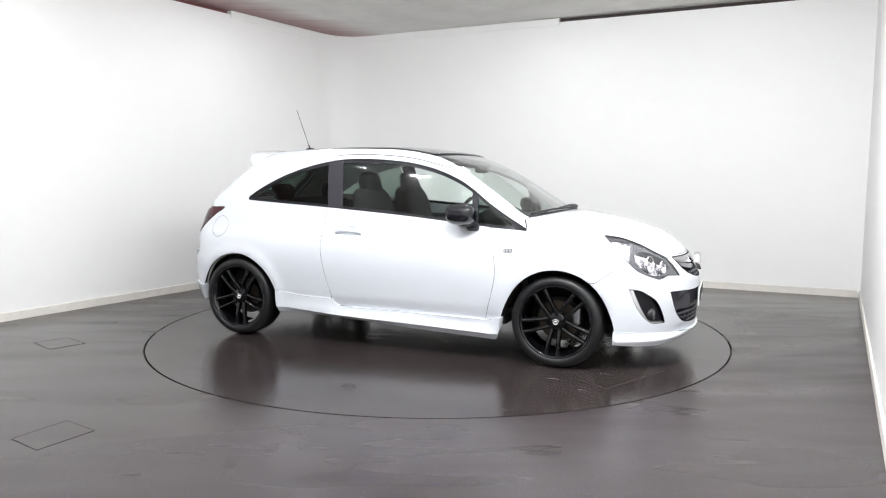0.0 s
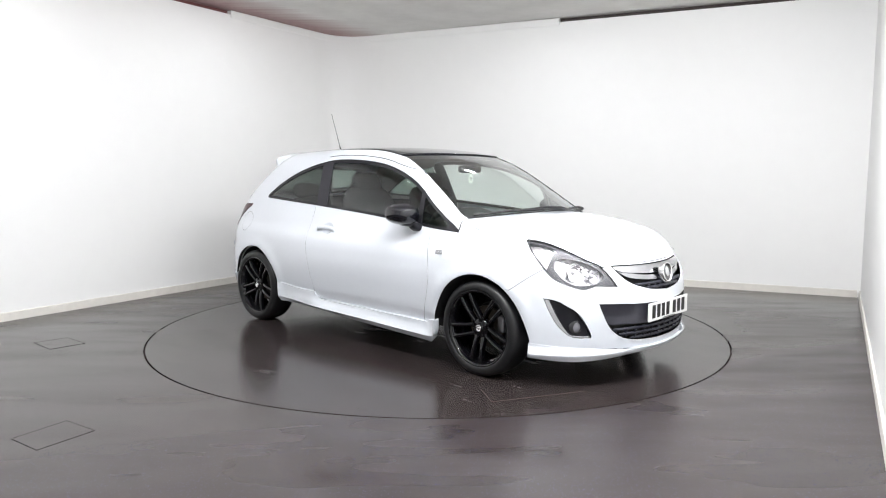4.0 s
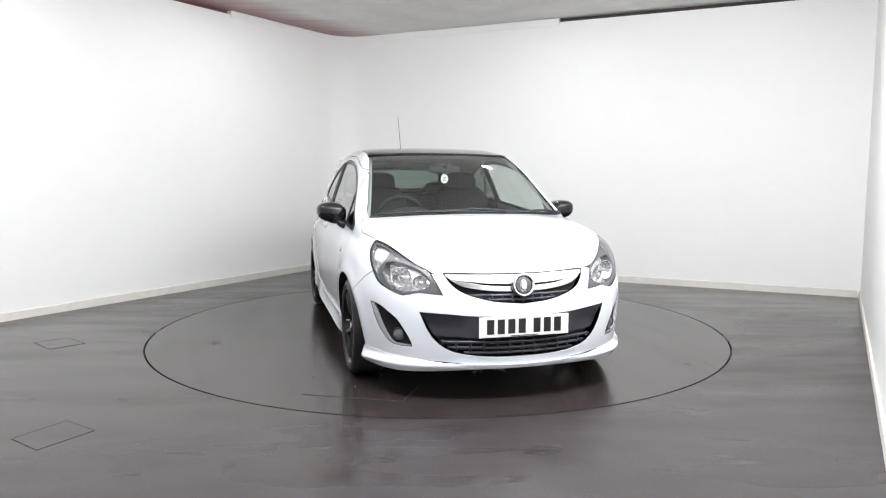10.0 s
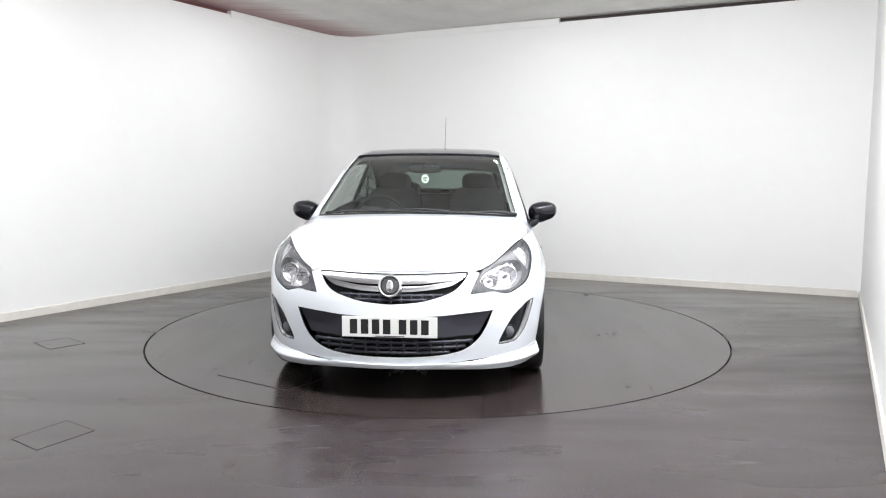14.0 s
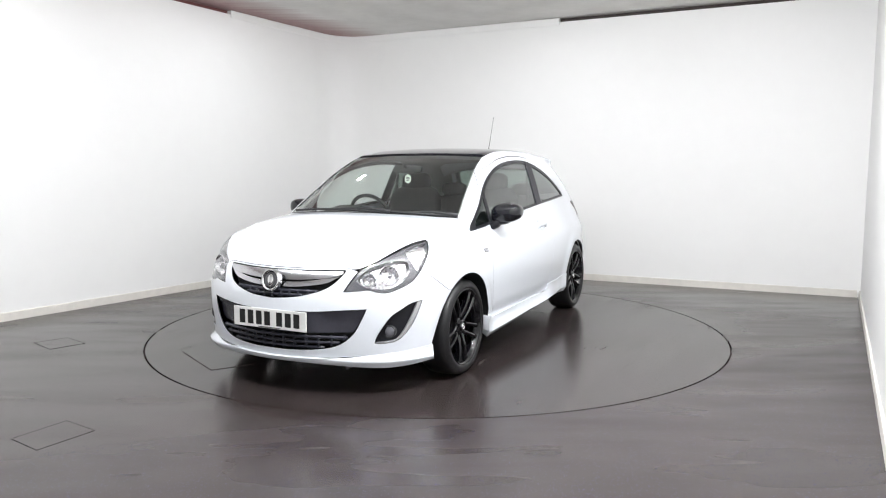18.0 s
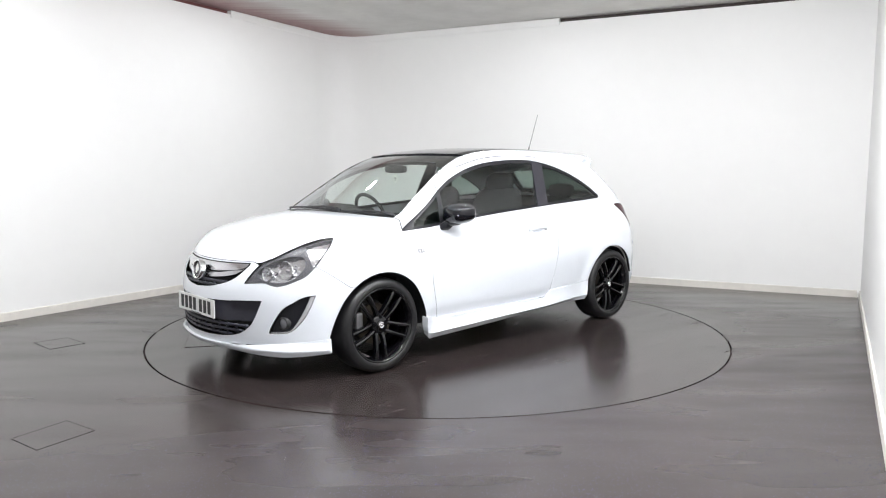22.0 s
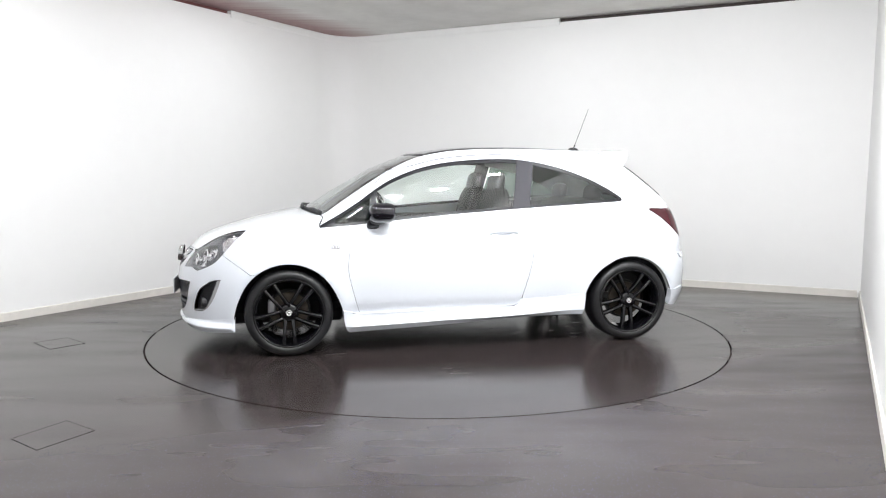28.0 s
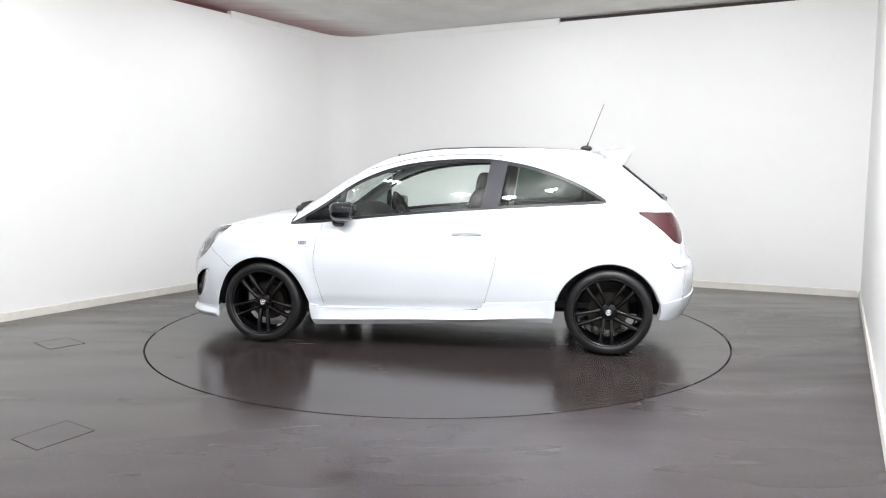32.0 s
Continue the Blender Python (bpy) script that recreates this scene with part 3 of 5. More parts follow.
def tube(points, radius, seg=8):
    """A round bar along a line of points; radius may be one value for each point."""
    bm = bmesh.new()
    pts = [Vector(p) for p in points]
    rows = []
    for i, p in enumerate(pts):
        d = (pts[min(i + 1, len(pts) - 1)] - pts[max(i - 1, 0)]).normalized()
        u = d.orthogonal().normalized() if abs(d.z) > 0.9 else d.cross(Vector((0, 0, 1))).normalized()
        v = d.cross(u)
        r = radius[i] if isinstance(radius, (list, tuple)) else radius
        rows.append([bm.verts.new(p + (u * math.cos(2 * math.pi * k / seg) + v * math.sin(2 * math.pi * k / seg)) * r) for k in range(seg)])
    for a, b in zip(rows, rows[1:]):
        for k in range(seg):
            bm.faces.new((a[k], b[k], b[(k + 1) % seg], a[(k + 1) % seg]))
    bm.faces.new(rows[0])
    bm.faces.new(rows[-1][::-1])
    return bm


def arch_radius(cx, a):
    """The wheel openings widen towards their feet."""
    r = 0.339 + 0.024 * max((abs(a - 88) - 60) / 30, 0) ** 2
    return r if cx > 0 or a > 57 else 0.339 + 0.038 * min((57 - a) / 60, 1)


def arch(cx, a0, a1, n=28, wider=0.0):
    """The wheel opening's edge as side-view knots, between two angles in degrees."""
    out = []
    for i in range(n + 1):
        a = a0 + (a1 - a0) * i / n
        r = arch_radius(cx, a) + wider
        out.append((cx + r * math.cos(radians(a)), HUB + r * math.sin(radians(a))))
    return out


def upto(f, x0, x1, n):
    return [(x0 + (x1 - x0) * i / (n - 1), float(f(x0 + (x1 - x0) * i / (n - 1)))) for i in range(n)]


# lines shared by the panels, in side view
BELT = spline1((1.06, 0.881), (0.775, 0.902), (0.574, 0.922), (0.174, 0.960), (-0.227, 0.990), (-0.49, 1.008), (-0.84, 1.028), (-1.225, 1.050))
BROW = spline1((1.06, 0.884), (0.93, 0.955), (0.79, 1.040), (0.584, 1.181), (0.379, 1.271), (0.175, 1.323), (-0.029, 1.348), (-0.234, 1.359),
               (-0.439, 1.354), (-0.645, 1.321), (-0.852, 1.262), (-1.062, 1.172), (-1.18, 1.105), (-1.228, 1.072))
FRAME_TOP = spline1((0.66, 1.165), (0.63, 1.205), (0.38, 1.309), (0.175, 1.360), (-0.03, 1.385), (-0.235, 1.395), (-0.44, 1.391), (-0.52, 1.383))
DOOR_FRONT = [(0.772, 0.277), (0.809, 0.41), (0.846, 0.57), (0.843, 0.69), (0.815, 0.82), (0.792, 0.899)]
DOOR_REAR = [(-0.488, 1.006), (-0.490, 0.888), (-0.482, 0.689), (-0.444, 0.509), (-0.404, 0.369)]
DOOR_FOOT = [(-0.404, 0.369), (-0.385, 0.325), (-0.345, 0.303), (-0.30, 0.297), (0.173, 0.293), (0.772, 0.277)]
ROOF_EDGE = [(1.024, 0.668), (0.985, 0.674), (0.945, 0.671), (0.86, 0.650), (0.66, 0.610), (0.48, 0.576), (0.36, 0.556), (0.20, 0.545), (0.0, 0.535), (-0.5, 0.520), (-0.9, 0.503), (-1.20, 0.485)]


def lamp_line():
    """The headlight's outline, from its rear tip along the bonnet, down and back along the wing."""
    inner = on_top([(1.540, 0.715), (1.60, 0.690), (1.68, 0.655), (1.76, 0.608), (1.83, 0.552), (1.885, 0.490)])
    nose = on_front([(0.480, 0.706), (0.462, 0.668), (0.445, 0.630), (0.432, 0.598)])
    low = on_front([(0.432, 0.596), (0.50, 0.601), (0.555, 0.605), (0.600, 0.593), (0.635, 0.588), (0.668, 0.598)])
    back = on_side([(1.80, 0.618), (1.745, 0.650), (1.69, 0.705), (1.635, 0.768), (1.57, 0.832), (1.540, 0.858)])
    return inner, nose, low, back


def build_body():
    inner, nose, low, back = lamp_line()
    # bonnet
    edge = on_front([(0.0, 0.716), (0.2, 0.718), (0.40, 0.723), (0.445, 0.717), (0.468, 0.705)])
    seam = on_top([(1.540, 0.715), (1.34, 0.752), (1.18, 0.750), (1.015, 0.722)])
    cowl = on_top([(1.015, 0.722), (1.102, 0.5), (1.155, 0.25), (1.17, 0.0)])
    half = np.vstack([edge, inner[::-1], seam, cowl])
    skin("bonnet", sheet("x", loop(half, mirrored(half[::-1])), h=0.045), PAINT, car)
    # front wings
    wing_seam = on_side([(1.690, 0.705), (1.60, 0.642), (1.505, 0.572)])
    tip = back[np.argmin(np.linalg.norm(back - wing_seam[0], axis=1)):]
    front_arch = on_side(arch(WHEELBASE, 52, 180), 2)
    door_front = on_side(DOOR_FRONT)
    belt_front = on_side([(0.792, 0.899), (0.90, 0.892), (1.042, 0.8825)])
    pillar = on_side([(1.042, 0.8825), (1.042, 0.905), (1.031, 0.928)])
    wing = loop(wing_seam, front_arch, on_side([(0.87, 0.296), (0.83, 0.290), (0.772, 0.277)]), door_front, belt_front, pillar, seam[::-1], tip[::-1])
    pair("front_wing", sheet("x", wing, h=0.035, inset=0.0018), PAINT, car)
    # front bumper with its openings
    grille_top = on_front([(0.0, 0.706), (0.2, 0.708), (0.39, 0.713), (0.418, 0.708)])
    grille_low = on_front([(0.418, 0.708), (0.388, 0.660), (0.345, 0.620), (0.275, 0.590), (0.153, 0.562), (0.0, 0.549)])
    g = np.vstack([grille_top, grille_low])
    grille = loop(g, mirrored(g[::-1]))
    mouth_top = on_front([(0.0, 0.478), (0.272, 0.484), (0.40, 0.493), (0.552, 0.501)])
    mouth_low = on_front([(0.552, 0.501), (0.535, 0.455), (0.508, 0.396), (0.468, 0.340), (0.393, 0.290), (0.284, 0.267), (0.131, 0.257), (0.0, 0.256)])
    q = np.vstack([mouth_top, mouth_low])
    mouth = loop(q, mirrored(q[::-1]))
    fog = loop(on_side([(1.705, 0.536), (1.735, 0.455), (1.766, 0.390), (1.806, 0.334), (1.838, 0.311)]),
               on_front([(0.640, 0.305), (0.590, 0.304)], 3), on_front([(0.588, 0.312), (0.600, 0.345), (0.636, 0.410), (0.669, 0.460), (0.713, 0.498)]),
               on_side([(1.785, 0.518), (1.745, 0.532), (1.705, 0.536)], 3))
    arch_low = on_side(arch(WHEELBASE, -4, 52), 2)[::-1]
    lip_top_side = on_side([(1.618, 0.262), (1.70, 0.255), (1.79, 0.248)])
    lip_top_front = on_front([(0.660, 0.245), (0.50, 0.229), (0.24, 0.216), (0.0, 0.213)])
    start = back[:np.argmin(np.linalg.norm(back - wing_seam[0], axis=1)) + 1]
    half = np.vstack([edge, nose, low, start, wing_seam, arch_low, lip_top_side, lip_top_front])
    outline = loop(half, mirrored(half[::-1]))
    bumper = skin("front_bumper", sheet("front", outline, [grille, mouth, fog, mirrored(fog)], h=0.035, depth=0.02, inset=0.0018), PAINT, car)
    # splitter lip
    lip_low = np.vstack([on_side([(1.612, 0.187), (1.70, 0.178), (1.80, 0.173)]), on_front([(0.640, 0.172), (0.486, 0.178), (0.3, 0.188), (0.0, 0.194)])])
    half = np.vstack([lip_top_front[::-1], lip_top_side[::-1], lip_low])

    def ledge(p):
        wide = step(0.15, 0.62, np.abs(p[:, 1]))
        return 0.0005 + (0.015 + 0.018 * wide) * step(0.238, 0.216, p[:, 2]) - 0.016 * step(0.206, 0.176, p[:, 2])
    skin("splitter", sheet("front", loop(half, mirrored(half[::-1])), h=0.014, off=0.002, depth=0.05, inset=-0.003, shift=ledge), PAINT, bumper, "white body-coloured splitter lip")
    # doors
    belt_door = on_side(upto(BELT, 0.792, -0.488, 9)[::1])
    door = loop(on_side(DOOR_FOOT), door_front, belt_door, on_side(DOOR_REAR))
    cup = on_side([(-0.265 + 0.066 * math.cos(2 * math.pi * i / 16), 0.841 + 0.041 * math.sin(2 * math.pi * i / 16)) for i in range(16)], 2)
    doors = pair("door", sheet("x", door, [cup], h=0.045, inset=0.002), PAINT, car)
    dish = lambda p: -0.022 * np.clip(1 - ((p[:, 0] + 0.265) / 0.066) ** 2 - ((p[:, 2] - 0.841) / 0.041) ** 2, 0, 1)
    pair("handle_cup", sheet("x", cup, h=0.01, depth=0.0, inset=-0.0025, shift=dish), PAINT, doors, "recess behind the door handle")
    strip = loop(on_side(upto(FRAME_TOP, 0.655, -0.50, 12)), on_side([(-0.50, 1.386), (-0.505, 1.349)], 2), on_side(upto(BROW, -0.505, 0.655, 12)))
    pair("window_frame", sheet("x", strip, h=0.03, inset=0.003), PAINT, doors, "white upper frame of the door")
    # side of the body: pillars, rail over the door, rear quarter
    rail = np.vstack([on_top([(1.012, 0.719), (1.029, 0.675)], 3), on_top(ROOF_EDGE)])
    hatch = on_rear([(0.485, 1.335), (0.535, 1.27), (0.575, 1.15), (0.590, 1.05), (0.585, 0.985)])
    lamp_front = on_side([(-1.56, 0.990), (-1.49, 0.993), (-1.448, 0.986), (-1.52, 0.938), (-1.609, 0.866), (-1.69, 0.790)])
    rear_low = on_rear([(0.655, 0.770), (0.66, 0.66), (0.68, 0.50), (0.68, 0.385)])
    foot = on_side([(-1.66, 0.382), (-1.60, 0.377)], 3)
    rear_arch = on_side(arch(-WHEELBASE, 168, 13), 2)
    sill = on_side([(-0.897, 0.379), (-0.65, 0.356), (-0.404, 0.345)])
    quarter_belt = on_side(upto(BELT, -0.49, -1.205, 7))
    heel = on_side([(-1.205, 1.049), (-1.228, 1.056), (-1.222, 1.076)], 4)
    brow_rear = on_side(upto(BROW, -1.215, -0.505, 9))
    over = on_side(upto(FRAME_TOP, -0.50, 0.655, 12))
    brow_front = on_side(upto(BROW, 0.655, 1.035, 8))
    body = loop(rail, hatch, lamp_front, rear_low, foot, rear_arch, sill, on_side(DOOR_REAR)[::-1], quarter_belt, heel, brow_rear, over, brow_front,
                on_side([(1.037, 0.898), (1.036, 0.910), (1.026, 0.930)]))
    sides = pair("body_side", sheet("x", body, h=0.04), PAINT, car)
    pair("pillar_trim", sheet("x", body, h=0.06, off=-0.03, depth=0.0, inset=-0.012), LINING, sides, "dark grey inner trim")
    # roof
    ends = on_top([(0.275, 0.553), (0.31, 0.36), (0.335, 0.0)])
    rail_roof = on_top([(-1.20, 0.485), (-0.9, 0.503), (-0.5, 0.520), (0.0, 0.535), (0.15, 0.543), (0.275, 0.549)])
    tail = on_top([(-1.235, 0.0), (-1.22, 0.30), (-1.20, 0.485)])
    half = np.vstack([tail, rail_roof, ends])
    roof = loop(half, mirrored(half[::-1]))
    top = skin("roof", sheet("x", roof, h=0.05), BLACK_GLOSS, car, "gloss black roof panel")
    lip = ends + slope(ends) * -0.001
    lip = np.vstack([lip, mirrored(lip[::-1])[1:]])
    part("header_seal", tube(lip, 0.007, 12), BLACK_GLOSS, top, "gloss black seal along the windscreen head", True)
    skin("headlining", sheet("x", roof, h=0.07, off=-0.035, depth=0.0, inset=-0.012), LINING, top, "grey cloth headlining")
    # windscreen
    glass_edge = on_top([(0.275, 0.556), (0.36, 0.566), (0.48, 0.588), (0.66, 0.628), (0.86, 0.674), (0.990, 0.709)])
    base = on_top([(0.992, 0.707), (1.082, 0.5), (1.14, 0.25), (1.155, 0.0)])
    half = np.vstack([ends[::-1], glass_edge, base])
    screen = loop(half, mirrored(half[::-1]))
    clear = shrink(unroll("x", screen), 0.013)
    mid = (clear.max(0) + clear.min(0)) / 2
    inner_screen = solve(*spoke("x", mid + (clear - mid) * np.array([0.955, 1.02])))
    skin("windscreen", sheet("x", screen, h=0.06, off=-0.004, depth=0.006), WINDOW, car, "green-tinted laminated windscreen")
    skin("windscreen_border", sheet("x", screen, [inner_screen], h=0.03, off=-0.007, depth=0.0), BLACK_SATIN, car, "black printed screen border")
    # side windows
    seal_line = loop(on_side(upto(BELT, 1.036, -1.205, 18)), heel, on_side(upto(BROW, -1.215, 1.036, 26)))
    uv = unroll("x", seal_line)
    slot = uv[uv[:, 0] < 0.955]
    inner_seal = solve(*spoke("x", shrink(slot, 0.017)))
    pair("window_seal", sheet("x", seal_line, [inner_seal], h=0.02, off=-0.003, depth=0.008, inset=0.0), BLACK_SATIN, car, "black rubber window surround")
    sail = loop(on_side(upto(BELT, 1.015, 0.672, 6)), on_side([(0.672, 0.913), (0.655, 1.128)], 3), on_side(upto(BROW, 0.655, 1.015, 8)))
    sails = pair("corner_window", sheet("x", sail, h=0.03, off=-0.006, inset=0.004, depth=0.004), PRIVACY, doors, "small fixed corner glass ahead of the door window")
    bar = loop(on_side([(0.700, 0.910), (0.655, 0.915)], 3), on_side([(0.655, 0.915), (0.636, 1.146)], 4), on_side([(0.636, 1.146), (0.676, 1.115)], 2), on_side([(0.676, 1.115), (0.700, 0.910)], 4))
    pair("window_divider", sheet("x", bar, h=0.02, off=-0.001, inset=0.0, depth=0.02), BLACK_SATIN, doors, "black divider bar of the door window")
    pane = loop(on_side(upto(BELT, 0.672, -0.36, 9)), on_side([(-0.36, 0.999), (-0.425, 1.353)], 4), on_side(upto(BROW, -0.425, 0.655, 14)), on_side([(0.655, 1.128), (0.672, 0.913)], 4))
    pair("window", sheet("x", pane, h=0.05, off=-0.008, depth=0.004, inset=0.003), SIDE_GLASS, doors, "green-tinted door glass")
    post = loop(on_side(upto(BELT, -0.355, -0.485, 3)), on_side([(-0.485, 1.008), (-0.545, 1.338)], 5), on_side(upto(BROW, -0.545, -0.42, 3)), on_side([(-0.42, 1.354), (-0.355, 0.999)], 5))
    pair("pillar_cover", sheet("x", post, h=0.03, off=0.0, depth=0.01, inset=0.002), POST, car, "satin dark grey door pillar cover")
    rear_pane = loop(on_side(upto(BELT, -0.49, -1.20, 7)), heel, on_side(upto(BROW, -1.21, -0.55, 9)), on_side([(-0.55, 1.337), (-0.49, 1.008)], 4))
    pair("quarter_window", sheet("x", rear_pane, h=0.05, off=-0.008, depth=0.004, inset=0.003), PRIVACY, sides, "dark tinted quarter glass")
    # sill skirts: a ledge that catches the light and a turned-under foot
    top_pts = [(0.886, 0.308), (0.83, 0.299), (0.772, 0.285), (0.173, 0.296), (-0.30, 0.300), (-0.345, 0.306), (-0.385, 0.327), (-0.408, 0.350), (-0.65, 0.356), (-0.888, 0.377)]
    crease_pts = [(-0.884, 0.262), (-0.65, 0.256), (-0.30, 0.240), (0.174, 0.226), (0.60, 0.209), (0.878, 0.200)]
    foot_pts = [(-0.878, 0.222), (-0.42, 0.217), (0.174, 0.182), (0.70, 0.158), (0.840, 0.152)]
    top_of, crease_of, foot_of = spline1(*top_pts), spline1(*crease_pts), spline1(*foot_pts)

    def bulge(p):
        x, z = p[:, 0], p[:, 2]
        up = np.clip((top_of(x) - z) / (top_of(x) - crease_of(x)), 0, 1)
        down = np.clip((crease_of(x) - z) / (crease_of(x) - foot_of(x) + 1e-6), 0, 1)
        strong = step(-0.92, -0.30, x) * 0.6 + 0.4
        return 0.011 * step(0.370, 0.285, z) + 0.006 + (0.034 * up ** 1.4 - 0.034 * down) * strong * step(0.915, 0.80, x)
    crease = on_side(crease_pts)
    upper = loop(on_side(top_pts), on_side([(-0.888, 0.377), (-0.888, 0.32), (-0.884, 0.262)], 4), crease, on_side([(0.878, 0.200), (0.884, 0.25), (0.886, 0.308)], 4))
    lower = loop(crease[::-1], on_side([(-0.884, 0.262), (-0.878, 0.222)], 3), on_side(foot_pts), on_side([(0.840, 0.152), (0.866, 0.170), (0.878, 0.200)], 4))
    skirts = pair("side_skirt", sheet("x", upper, h=0.018, depth=0.05, inset=-0.0012, shift=bulge), PAINT, car, "white body-coloured side skirt")
    pair("skirt_foot", sheet("x", lower, h=0.014, depth=0.05, inset=0.0, shift=bulge), PAINT, skirts, "turned-under foot of the skirt")
    return doors, sides, bumper, grille, mouth, fog, np.vstack([hatch, lamp_front, rear_low]), sails


doors, sides, bumper, GRILLE, MOUTH, FOG, TAIL_LINE, sails = build_body()


def build_tail():
    lamp_top = on_rear([(0.585, 0.985), (0.565, 0.965), (0.53, 0.93), (0.535, 0.86), (0.585, 0.80), (0.655, 0.770)])
    hatch = on_rear([(0.485, 1.335), (0.535, 1.27), (0.575, 1.15), (0.590, 1.05), (0.585, 0.985)])
    low = on_rear([(0.655, 0.770), (0.66, 0.66), (0.68, 0.50), (0.68, 0.385)])
    tail = on_top([(-1.235, 0.0), (-1.22, 0.30), (-1.20, 0.485)])
    glass_line = on_rear([(0.0, 1.325), (0.30, 1.318), (0.455, 1.300), (0.515, 1.20), (0.530, 1.095), (0.50, 1.075), (0.25, 1.060), (0.0, 1.055)])
    pane = loop(glass_line, mirrored(glass_line[::-1]))
    split = on_rear([(0.652, 0.655), (0.3, 0.650), (0.0, 0.648)])
    half = np.vstack([tail, hatch, lamp_top, low[:4], split])
    gate = skin("tailgate", sheet("rear", loop(half, mirrored(half[::-1])), [pane], h=0.05), PAINT, car)
    skin("rear_window", sheet("rear", pane, h=0.06, off=0.010, depth=0.014, inset=0.002), PRIVACY, gate, "dark tinted rear screen")
    inner_pane = solve(*spoke("rear", shrink(unroll("rear", pane), 0.035)))
    skin("rear_window_border", sheet("rear", pane, [inner_pane], h=0.03, off=0.0115, depth=0.016, inset=0.0), BLACK_SATIN, gate, "black printed border of the rear screen")
    part("wiper_boss", box(-1.705, 0.0, 1.062, 0.05, 0.05, 0.04, 0.012), BLACK_PLASTIC, gate, "black rear wiper boss")
    p = on_rear([(0.0, 1.072), (-0.14, 1.074), (-0.28, 1.082), (-0.40, 1.094)])
    part("wiper_blade", tube(p + slope(p) * 0.024, 0.008, 8), BLACK_PLASTIC, gate, "black rear wiper blade", True)
    half = np.vstack([split[::-1], low[4:], on_rear([(0.68, 0.385), (0.60, 0.26), (0.3, 0.24), (0.0, 0.24)])])
    rb = skin("rear_bumper", sheet("rear", loop(half, mirrored(half[::-1])), h=0.05), PAINT, car)
    # valance that carries on from the skirts
    top = np.vstack([on_side([(-1.600, 0.377), (-1.66, 0.382), (-1.72, 0.392)]), on_rear([(0.60, 0.40), (0.3, 0.41), (0.0, 0.41)])])
    foot = np.vstack([on_rear([(0.0, 0.25), (0.3, 0.25), (0.60, 0.255)]), on_side([(-1.70, 0.258), (-1.64, 0.254), (-1.594, 0.262)])])
    half = np.vstack([foot, on_side([(-1.594, 0.262), (-1.605, 0.32), (-1.600, 0.377)], 4), top])
    skin("valance", sheet("rear", loop(half, mirrored(half[::-1])), h=0.035, off=0.010, depth=0.05, inset=0.0), PAINT, rb, "white rear skirt")
    bar = np.vstack([on_side([(-1.665, 0.652), (-1.70, 0.655), (-1.74, 0.656)]), on_rear([(0.60, 0.655), (0.50, 0.655), (0.50, 0.622), (0.60, 0.615)]), on_side([(-1.73, 0.617), (-1.69, 0.622), (-1.665, 0.652)])])
    pair("bumper_strip", sheet("rear", loop(bar), h=0.03, off=0.012, depth=0.03, inset=0.0), PAINT, rb)
    lamp_front = on_side([(-1.56, 0.990), (-1.49, 0.993), (-1.448, 0.986), (-1.52, 0.938), (-1.609, 0.866), (-1.69, 0.790)])
    lamp = loop(lamp_front, lamp_top[::-1])
    pair("tail_light", sheet("rear", lamp, h=0.03, off=0.004, depth=0.02, inset=0.002), RED_LENS, car, "dark red smoked tail light")
    # roof spoiler
    bm = bmesh.new()
    rows = []
    n = 24
    for i in range(n + 1):
        y = -0.56 + 1.12 * i / n
        e = abs(y) / 0.56
        dz = -0.055 * e ** 2 - 0.02 * e ** 8
        back = 0.10 * e * e + 0.05 * e ** 8
        sec = ((-1.165, 1.4185), (-1.25, 1.432), (-1.36 + back, 1.444), (-1.435 + back, 1.448), (-1.458 + back, 1.440), (-1.458 + back, 1.418), (-1.425 + back, 1.350), (-1.385 + back * 0.6, 1.295), (-1.27, 1.315))
        rows.append([bm.verts.new((x, y, z + dz + 0.008)) for x, z in sec])
    for u, v in zip(rows, rows[1:]):
        for k in range(9):
            bm.faces.new((u[k], v[k], v[(k + 1) % 9], u[(k + 1) % 9]))
    bm.faces.new(rows[0])
    bm.faces.new(rows[-1][::-1])
    part("roof_spoiler", bm, PAINT, gate, "white roof spoiler", True)


build_tail()


# ---- wheels ----
def lathe(profile, n=72, axis_y=0.0):
    """A ring shape turned round the y axis from (radius, y) pairs."""
    bm = bmesh.new()
    rows = [[bm.verts.new((r * math.cos(2 * math.pi * i / n), axis_y + y, r * math.sin(2 * math.pi * i / n))) for i in range(n)] for r, y in profile]
    for a, b in zip(rows, rows[1:]):
        for i in range(n):
            j = (i + 1) % n
            bm.faces.new((a[i], a[j], b[j], b[i]))
    return bm


